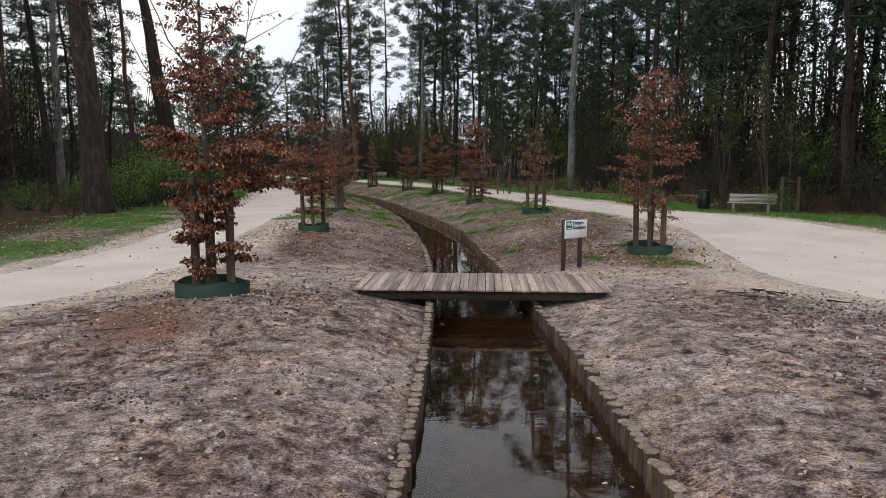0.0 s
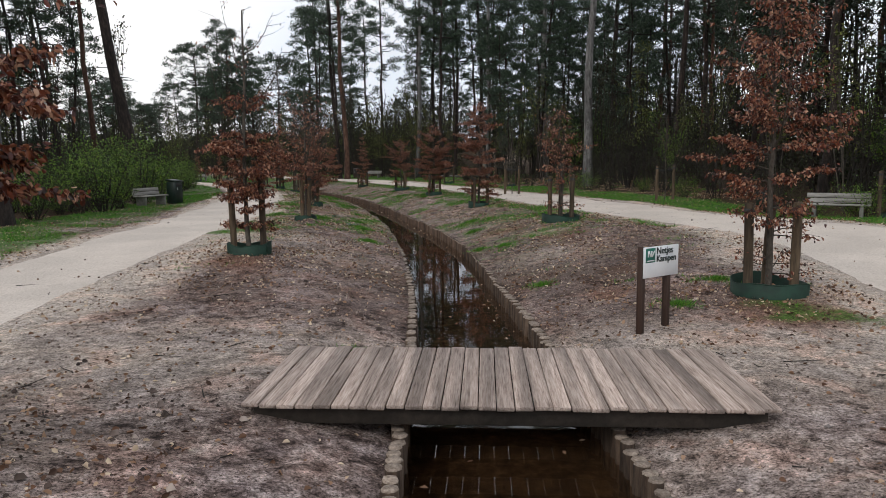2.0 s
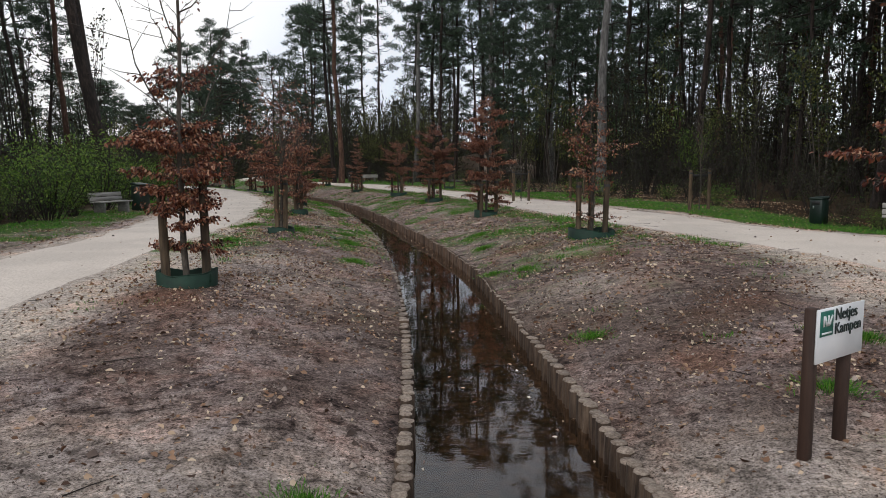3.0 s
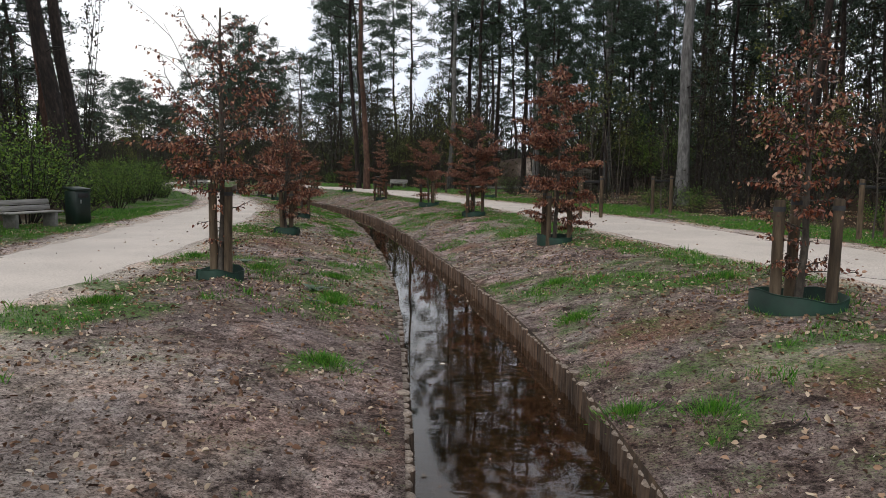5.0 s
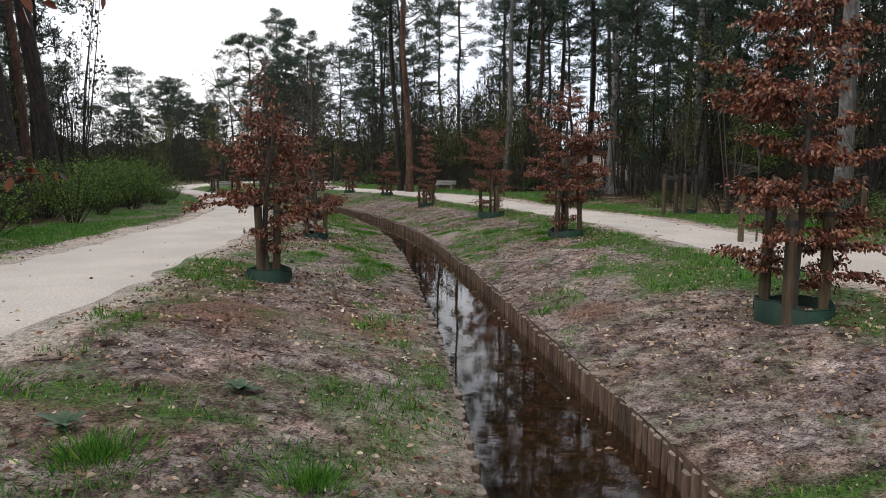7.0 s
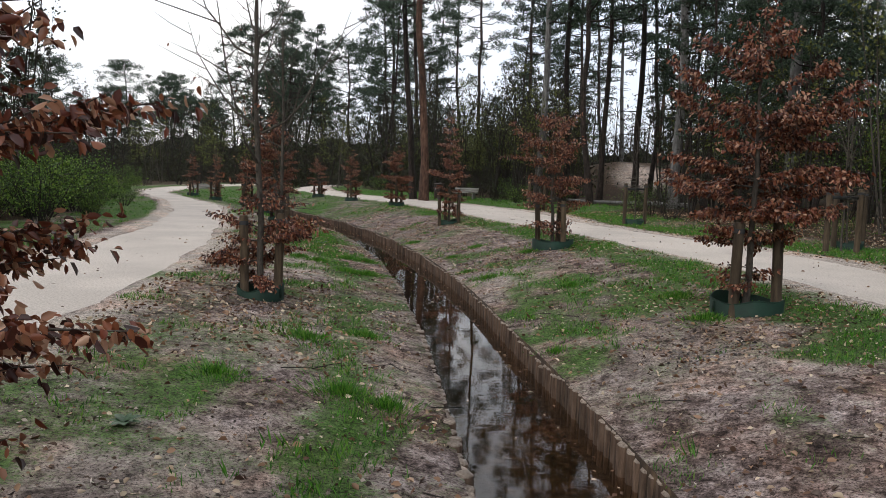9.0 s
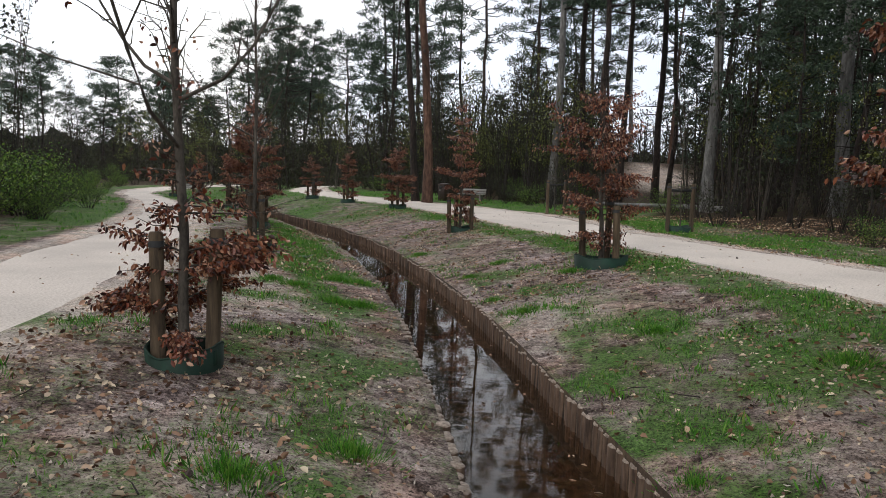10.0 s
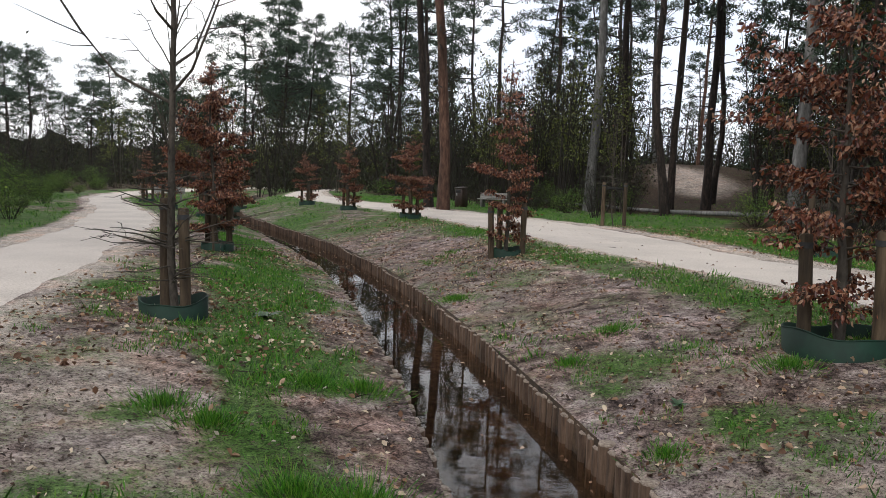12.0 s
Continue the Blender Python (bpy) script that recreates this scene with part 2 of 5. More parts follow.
M_TWIG = surface("bare_twigs", [(0.012, 0.009, 0.007), (0.04, 0.031, 0.024)], 20.0, 0.9, 0.2)
# russet leaf tones; palest paints glossy highlights, darkest the shaded gaps between leaves
M_LEAF = leafy("dry_beech_leaves", [(0.022, 0.007, 0.005), (0.078, 0.018, 0.01), (0.17, 0.042, 0.019), (0.28, 0.1, 0.045), (0.52, 0.31, 0.2)], 0.34, 0.16)
M_NEEDLE = leafy("pine_needles", [(0.01, 0.023, 0.013), (0.025, 0.05, 0.026), (0.055, 0.09, 0.042)], 0.55, 0.08)
M_SPRING = leafy("spring_leaves", [(0.03, 0.04, 0.012), (0.04, 0.095, 0.01), (0.11, 0.21, 0.02), (0.24, 0.34, 0.05)], 0.55, 0.25)
M_OLIVE = leafy("olive_young_leaves", [(0.02, 0.026, 0.007), (0.055, 0.066, 0.013), (0.11, 0.125, 0.024), (0.2, 0.22, 0.05)], 0.6, 0.3)
M_BRUSH = leafy("brown_undergrowth", [(0.01, 0.008, 0.005), (0.027, 0.022, 0.011), (0.024, 0.038, 0.011), (0.06, 0.05, 0.02)], 0.8, 0.1)
M_GRASS = leafy("grass_blades", [(0.018, 0.07, 0.006), (0.046, 0.175, 0.01), (0.09, 0.29, 0.018), (0.2, 0.3, 0.05)], 0.55, 0.25)
M_LITTER = leafy("fallen_leaves", [(0.05, 0.024, 0.014), (0.18, 0.09, 0.05), (0.42, 0.26, 0.16), (0.74, 0.62, 0.46)], 0.75, 0.1)
M_SCRAP = leafy("dry_scraps", [(0.03, 0.02, 0.015), (0.09, 0.06, 0.045), (0.3, 0.23, 0.18), (0.62, 0.55, 0.48)], 0.8, 0.1)
M_WEED = surface("weed_leaf", [(0.012, 0.04, 0.012), (0.03, 0.085, 0.025), (0.06, 0.13, 0.045)], 25.0, 0.5, 0.2)
M_RIDGE = surface("far_woods", [(0.012, 0.014, 0.01), (0.03, 0.032, 0.022), (0.05, 0.05, 0.035)], 1.5, 1.0, 0.0)
M_CLOD = leafy("soil_crumb", [(0.03, 0.02, 0.016), (0.1, 0.068, 0.055), (0.22, 0.165, 0.14), (0.42, 0.34, 0.29)], 0.95, 0.0)
M_DIRT = surface("dark_planting_soil", [(0.02, 0.014, 0.01), (0.07, 0.048, 0.036), (0.16, 0.115, 0.09)], 30.0, 0.95, 0.9, stain=0.4, depth=0.03)
M_CLOD_DARK = leafy("dark_soil_clod", [(0.02, 0.016, 0.015), (0.07, 0.055, 0.05), (0.15, 0.125, 0.118), (0.3, 0.265, 0.25)], 0.95, 0.0)
M_SIGN = surface("white_sign_panel", [(0.74, 0.76, 0.78), (0.84, 0.85, 0.86)], 5.0, 0.35, 0.02, stain=0.06)
M_SIGN_POST = surface("brown_sign_post", [(0.035, 0.016, 0.01), (0.07, 0.035, 0.022)], 25.0, 0.7, 0.3, (1, 1, 0.1))
M_SIGN_GREEN = surface("sign_green", [(0.008, 0.12, 0.09), (0.012, 0.15, 0.11)], 5.0, 0.4, 0.02, stain=0.05)
M_SIGN_INK = surface("sign_ink", [(0.008, 0.02, 0.02), (0.012, 0.028, 0.028)], 5.0, 0.5, 0.0, stain=0.02)
M_BENCH = surface("grey_bench_wood", [(0.2, 0.19, 0.17), (0.4, 0.38, 0.35), (0.5, 0.48, 0.45)], 20.0, 0.85, 0.3, (0.08, 1, 1))
M_CONCRETE = surface("bench_concrete", [(0.16, 0.15, 0.14), (0.26, 0.25, 0.23)], 18.0, 0.95, 0.3)
M_BIN = surface("dark_green_bin", [(0.004, 0.015, 0.011), (0.008, 0.025, 0.018)], 8.0, 0.5, 0.1)
M_BIN_BROWN = surface("brown_bin", [(0.03, 0.016, 0.012), (0.06, 0.034, 0.026)], 8.0, 0.6, 0.1)
M_METAL = surface("galvanised_steel", [(0.4, 0.41, 0.42), (0.6, 0.61, 0.62)], 20.0, 0.4, 0.05, metal=1.0)

# ---- mesh tools ----
RNG = np.random.default_rng(7)


def lattice_noise(x, y, seed=0):
    """Smooth value noise, 0 to 1, for arrays."""
    x, y = np.asarray(x, float), np.asarray(y, float)
    xi, yi = np.floor(x), np.floor(y)
    fx, fy = x - xi, y - yi
    fx, fy = fx * fx * (3 - 2 * fx), fy * fy * (3 - 2 * fy)

    def corner(a, b):
        v = np.sin(a * 127.1 + b * 311.7 + seed * 74.7) * 43758.5453
        return v - np.floor(v)

    top = corner(xi, yi) * (1 - fx) + corner(xi + 1, yi) * fx
    low = corner(xi, yi + 1) * (1 - fx) + corner(xi + 1, yi + 1) * fx
    return top * (1 - fy) + low * fy


def ease(v):
    v = np.clip(v, 0, 1)
    return v * v * (3 - 2 * v)


def raw_mesh(name, co, faces, materials, slots=None, smooth=False):
    """A mesh from arrays; all faces have the same number of corners."""
    co, faces = np.asarray(co, np.float32), np.asarray(faces, np.int32)
    me = bpy.data.meshes.new(name)
    me.vertices.add(len(co))
    me.vertices.foreach_set("co", co.ravel())
    me.loops.add(faces.size)
    me.loops.foreach_set("vertex_index", faces.ravel())
    me.polygons.add(len(faces))
    me.polygons.foreach_set("loop_start", np.arange(0, faces.size, faces.shape[1], dtype=np.int32))
    me.polygons.foreach_set("loop_total", np.full(len(faces), faces.shape[1], np.int32))
    for m in materials:
        me.materials.append(m)
    if slots is not None:
        me.polygons.foreach_set("material_index", np.asarray(slots, np.int32))
    if smooth:
        me.polygons.foreach_set("use_smooth", np.ones(len(faces), bool))
    me.update(calc_edges=True)
    me.validate()
    return me


class Shape:
    """Gathers quads (triangles as folded quads are avoided) into one mesh."""

    def __init__(self):
        self.co, self.quads, self.count = [], [], 0

    def add(self, co, quads):
        self.co.append(np.asarray(co, float))
        self.quads.append(np.asarray(quads, int) + self.count)
        self.count += len(co)

    def tube(self, points, radii, sides=8, cap=True):
        points = np.asarray(points, float)
        n = len(points)
        rings = []
        for k in range(n):
            d = points[min(k + 1, n - 1)] - points[max(k - 1, 0)]
            d = d / (np.linalg.norm(d) + 1e-9)
            a = np.cross(d, (0.31, 0.95, 0.05) if abs(d[2]) > 0.7 else (0, 0, 1))
            a /= np.linalg.norm(a) + 1e-9
            b = np.cross(d, a)
            ang = np.arange(sides) * 2 * math.pi / sides
            rings.append(points[k] + radii[k] * (np.cos(ang)[:, None] * a + np.sin(ang)[:, None] * b))
        q = [(k * sides + i, k * sides + (i + 1) % sides, (k + 1) * sides + (i + 1) % sides, (k + 1) * sides + i)
             for k in range(n - 1) for i in range(sides)]
        co = np.concatenate(rings)
        if cap and sides % 2 == 0:
            for base in (0, (n - 1) * sides):
                for i in range(sides // 2 - 1):
                    q.append((base + i, base + i + 1, base + sides - 2 - i, base + sides - 1 - i))
        self.add(co, q)
        return self

    def box(self, centre, size, m=None, bevel=0.0):
        sx, sy, sz = (s / 2 for s in size)
        b = min(bevel, sx * 0.5, sy * 0.5, sz * 0.5)
        bm = bmesh.new()
        bmesh.ops.create_cube(bm, size=1.0, matrix=Matrix.Diagonal((2 * sx, 2 * sy, 2 * sz, 1)))
        if b > 0:
            bmesh.ops.bevel(bm, geom=bm.edges[:], offset=b, segments=1, affect="EDGES")
        t = Matrix.Translation(centre) @ (m or Matrix())
        bm.verts.ensure_lookup_table()
        co = [t @ v.co for v in bm.verts]
        q = []
        for f in bm.faces:
            ids = [v.index for v in f.verts]
            q.append(ids if len(ids) == 4 else ids + [ids[0]] if len(ids) == 3 else ids[:4])
        bm.free()
        self.tri_safe(co, q)
        return self

    def tri_safe(self, co, q):
        co = [tuple(c) for c in co]
        fixed = []
        for ids in q:
            if len(set(ids)) == 3:
                a, b, c = ids[0], ids[1], ids[2]
                mid = tuple((np.array(co[a]) + np.array(co[c])) / 2)
                co.append(mid)
                fixed.append((a, b, c, len(co) - 1))
            else:
                fixed.append(tuple(ids))
        self.add(co, fixed)

    def mesh(self, name, material, smooth=False):
        return raw_mesh(name, np.concatenate(self.co), np.concatenate(self.quads), [material], smooth=smooth)


def part(name, shape, material, parent, label="", smooth=False):
    ob = new(name, shape.mesh(name, material, smooth) if isinstance(shape, Shape) else shape)
    ob.parent = parent
    if label:
        tagged(ob, label)
    return ob


def thing(name, x, y, z, label, category, group="", turn=0.0, kind=""):
    e = new(name)
    e.empty_display_size = 0.2
    e.matrix_basis = pose(x, y, z, 0, 0, turn)
    return tagged(e, label, category, group, kind)


def blades(p, way, length, width, fold=0.25):
    """Folded leaves: for each point a four-cornered leaf along its way."""
    n = len(p)
    way = way / (np.linalg.norm(way, axis=1, keepdims=True) + 1e-9)
    side = np.cross(way, RNG.normal(size=(n, 3)))
    side /= np.linalg.norm(side, axis=1, keepdims=True) + 1e-9
    up = np.cross(side, way)
    length, width = np.asarray(length)[:, None], np.asarray(width)[:, None]
    mid = p + way * length * 0.45
    co = np.stack([p, mid + side * width / 2 + up * width * fold, p + way * length, mid - side * width / 2 + up * width * fold], 1)
    return co.reshape(-1, 3), np.arange(4 * n).reshape(n, 4)


def oval_leaves(p, way, length, width):
    """Oval leaves, folded along the midrib and drooping a little towards the tip."""
    n = len(p)
    way = way / (np.linalg.norm(way, axis=1, keepdims=True) + 1e-9)
    side = np.cross(way, RNG.normal(size=(n, 3)))
    side /= np.linalg.norm(side, axis=1, keepdims=True) + 1e-9
    up = np.cross(side, way)
    length, half = np.asarray(length)[:, None], np.asarray(width)[:, None] / 2
    fold = half * RNG.uniform(0.2, 1.0, (n, 1))
    droop = np.array([0, 0, -1.0]) * length * RNG.uniform(0.0, 0.25, (n, 1))
    a, b = p + way * length * 0.3, p + way * length * 0.68 + droop * 0.4
    co = np.stack([p, a + side * half * 0.9 + up * fold, b + side * half * 0.85 + up * fold, p + way * length + droop, b - side * half * 0.85 + up * fold, a - side * half * 0.9 + up * fold], 1)
    k = np.arange(n)[:, None] * 6
    return co.reshape(-1, 3), np.concatenate([k + np.array([[0, 1, 2, 3]]), k + np.array([[0, 3, 4, 5]])])


def unit(n):
    v = RNG.normal(size=(n, 3))
    return v / (np.linalg.norm(v, axis=1, keepdims=True) + 1e-9)


# ---- the lie of the land ----
STEP = np.arange(-60, 260, 0.25)


def smooth_line(pairs, blur=3.0):
    ys, xs = zip(*pairs)
    v = np.interp(STEP, ys, xs)
    k = np.exp(-0.5 * (np.arange(-24, 25) * 0.25 / blur * 1.5) ** 2)
    return np.convolve(np.pad(v, 24, mode="edge"), k / k.sum(), "valid")


BANK_L = smooth_line([(-60, 0.85), (2.4, 0.65), (4.75, 0.59), (7.8, 0.47), (11.7, 0.22), (13.25, 0.08), (15.4, -0.14), (17.5, -0.42), (19.9, -0.79), (21.4, -1.06), (23.9, -1.5), (27.5, -2.22), (29.2, -2.61), (31.1, -3.13), (35.8, -4.35), (38.9, -5.24), (41.5, -6.08), (43, -6.58), (44.9, -7.25), (46.5, -7.9), (48.2, -8.66), (50, -9.45), (53.7, -11.3), (56.4, -13), (60, -15.3), (64, -18), (70, -22), (80, -27.5), (105, -36), (260, -64)], 2)
BANK_R = smooth_line([(-60, 4.8), (2.7, 2.62), (4, 2.54), (5.4, 2.47), (7.1, 2.35), (8.65, 2.19), (11.7, 1.9), (13.4, 1.67), (15, 1.46), (16.05, 1.28), (19.6, 0.88), (20.9, 0.73), (22.7, 0.37), (24.8, -0.1), (27.8, -0.81), (29.5, -1.33), (31.9, -2), (35.7, -3), (36.9, -3.36), (39.2, -4.1), (41.5, -4.76), (43, -5.27), (44.3, -5.73), (46.5, -6.57), (48.5, -7.42), (52, -8.95), (54.5, -10.3), (58.5, -12.55), (63.4, -16), (70, -20.6), (80, -26), (105, -34.5), (260, -62)], 2)
LEFT_OUT = smooth_line([(-60, -40), (0, -12), (4, -9.7), (7, -8.5), (10.5, -7.8), (13, -7.4), (16, -7.35), (20, -7.75), (25.2, -8.5), (28, -9.2), (31.4, -10.1), (34.3, -10.65), (38.6, -11.8), (41, -12.2), (44, -13.3), (48.2, -14.9), (50, -15.7), (52, -16.7), (55.5, -18.6), (59.6, -21.1), (62.4, -22.9), (64.8, -24.7), (73, -31), (80, -35), (90, -38.5), (105, -42), (260, -72)], 1.2)
LEFT_IN = smooth_line([(-60, -30), (0, -8.5), (4, -6.6), (6.5, -5.4), (9, -4.6), (12, -4.5), (15, -4.8), (18, -4.9), (21.1, -5.2), (23.2, -5.5), (26.4, -5.85), (27.6, -6), (29, -6.3), (31.2, -6.9), (33.3, -7.45), (35, -7.7), (37.7, -8.45), (41.4, -9.65), (43.9, -10.55), (46.9, -12), (48.3, -12.55), (51.8, -14.3), (56.3, -16.5), (59.7, -18.5), (64.2, -22), (74.8, -30.1), (82, -33), (90, -35.5), (105, -39), (260, -69)], 1.2)
RIGHT_IN = smooth_line([(-60, 60), (0, 15), (4, 10.5), (8, 7.2), (11, 6), (14, 6.2), (17.8, 6.4), (20.5, 5.5), (23.8, 4.5), (27, 3.3), (29.5, 2.5), (30.8, 2.2), (34.5, 1.3), (37, 0.4), (39, 0.1), (42, -0.8), (43.5, -1.35), (46, -2.4), (48.4, -3.25), (50.2, -4.2), (52.9, -5.7), (55, -6.6), (61, -9.7), (64.2, -11.4), (70, -15.5), (78, -21), (88, -26.5), (105, -32.5), (260, -57)], 1.2)
RIGHT_OUT = smooth_line([(-60, 80), (0, 29), (6, 21), (12, 15), (16.6, 11.5), (19.9, 10.2), (23.2, 8.8), (27, 7.5), (29.3, 6.9), (31.6, 5.6), (33.2, 5.1), (37, 4.2), (38.5, 3.2), (41, 2.2), (43.5, 1.6), (46, 0.75), (47.7, -0.15), (50.9, -1.5), (53.5, -2.7), (56.2, -3.2), (60.6, -4.9), (63.3, -6.4), (67, -8.8), (70.8, -11.7), (78, -17.5), (88, -23), (105, -29.3), (260, -54)], 1.2)


def at_y(line, y):
    return np.interp(y, STEP, line)


def land(x, y, lumpy=1.0):
    """The height of the ground beside the brook."""
    x, y = np.asarray(x, float), np.asarray(y, float)
    base = 0.09 + np.where(x < 0.5 * (at_y(BANK_L, y) + at_y(BANK_R, y)), 0.27, 0.4) * ease((y - 11) / 9)
    away = np.maximum(at_y(BANK_L, y) - x, x - at_y(BANK_R, y)) * (1 - 0.18 * ease((y - 20) / 30))
    reach = 1.15 + 1.45 * ease((y - 11) / 8)
    edge = -0.15 + 0.075 * ease((y - 13) / 6)
    rough = lumpy * 0.04 * (lattice_noise(x / 3.1, y / 3.1, 1) - 0.5) + lumpy * 0.05 * (lattice_noise(x / 0.9, y / 0.9, 2) - 0.5) + lumpy * 0.03 * (lattice_noise(x / 0.33, y / 0.33, 3) - 0.5)
    on_path = np.maximum(ease((x - at_y(LEFT_OUT, y) + 0.3) / 0.6) * ease((at_y(LEFT_IN, y) - x + 0.3) / 0.6),
                         ease((x - at_y(RIGHT_IN, y) + 0.3) / 0.6) * ease((at_y(RIGHT_OUT, y) - x + 0.3) / 0.6))
    near_bridge = ease(1 - np.abs(y - 9.7) / 2.6) * ease(1 - (np.abs(x - 1.25) - 2.2) / 3)
    up = np.clip(away / (1.3 * reach), 0, 1)
    z = edge + (base - edge) * (1.5 * up - 0.5 * up ** 3) + rough * ease(away / 0.7) * (1 - 0.85 * on_path) * (1 - 0.9 * near_bridge) - 0.05 * near_bridge
    hill = 3.6 * np.exp(-(((x - 4) / 13) ** 2 + ((y - 111) / 14) ** 2)) + 1.2 * np.exp(-(((x - 34) / 22) ** 2 + ((y - 70) / 26) ** 2))
    z = z + hill * ease((away - 4) / 10)
    heap = 0.0
    for hx, hy, hr, hh in ((-2.26, 7.05, 1.25, 0.27), (-3.29, 16.25, 1.0, 0.1), (5.12, 13.05, 1.2, 0.12), (4.16, 15.93, 0.8, 0.07), (-5.12, 28.95, 0.9, 0.08), (5.63, 8.4, 0.7, 0.12), (-3.76, 23.41, 0.22, 0.13), (-6.53, 41.07, 0.25, 0.07), (11.8, 27.0, 3.6, -0.34), (-0.9, 9.66, 0.55, 0.075), (3.4, 9.66, 0.55, 0.075)):
        heap = heap + hh * np.exp(-(((x - hx) / hr) ** 2 + ((y - hy) / hr) ** 2))
    dips = 0.0
    for hx, hy, hr in ((3.61, 16.02, 0.3), (2.81, 13.7, 0.28), (-2.01, 37.22, 0.35), (-3.32, 4.6, 0.15), (-2.59, 4.4, 0.13)):
        dips = dips + 0.09 * np.exp(-(((x - hx) / hr) ** 2 + ((y - hy) / hr) ** 2))
    return z + heap - dips


def sheet(x, y):
    """The soil itself, which lies lower under the gravel of the paths."""
    inside = np.maximum(np.minimum(x - at_y(LEFT_OUT, y), at_y(LEFT_IN, y) - x), np.minimum(x - at_y(RIGHT_IN, y), at_y(RIGHT_OUT, y) - x))
    return land(x, y) - 0.09 * ease((inside - 0.25) / 0.6)


def stand(x, y):
    return float(land(x, y))


GRASS_SPOTS = ((-4.43, 20.85, 0.8), (-5.14, 20.4, 0.6), (-3.72, 21.21, 0.5), (-4.79, 23.63, 0.9), (-3.55, 23.9, 0.6), (-2.32, 22.82, 0.6), (-1.78, 20.4, 0.4), (1.57, 19.36, 0.45), (1.57, 20.65, 0.35), (0.87, 23.6, 0.6), (3.1, 21.58, 0.8),
               (-4.36, 25.34, 0.7), (-5.45, 26.06, 0.7), (-6.54, 31.72, 1.0), (-0.14, 25.88, 0.7), (0.02, 33.14, 1.2), (-4.61, 34.63, 0.4), (-6.02, 34.93, 0.35), (-6.23, 34.04, 0.5), (-8.1, 38.77, 1.0), (-1.77, 34.94, 0.4), (-1.04, 36.65, 0.4), (-3.14, 37.55, 0.5),
               (-7.81, 44.51, 0.7), (-7.1, 42.66, 0.5), (-8.48, 43.36, 0.3), (-11.62, 47.19, 0.8), (-9.53, 45.13, 0.6), (-5.5, 45.65, 0.6), (-3.39, 48.12, 0.8), (-4.45, 44.31, 0.4), (-6.25, 40.36, 0.5), (-3.37, 40.19, 0.6), (-3.96, 41.54, 0.7), (-8.19, 41.95, 0.4),
               (-7.0, 40.8, 0.7), (-7.35, 42.0, 0.75), (-6.4, 39.7, 0.45), (-8.2, 44.4, 0.6), (-6.14, 38.44, 0.33), (-5.8, 38.1, 0.3), (-3.5, 41.5, 0.55), (-3.1, 39.5, 0.5), (-3.4, 38.6, 0.4), (-2.3, 40.9, 0.3), (0.72, 22.73, 0.35), (1.2, 25.1, 0.6), (0.55, 23.7, 0.35),
               (5.18, 13.42, 1.0), (2.02, 24.87, 0.8), (-11.68, 52.49, 1.5), (-1.62, 40.43, 1.0))


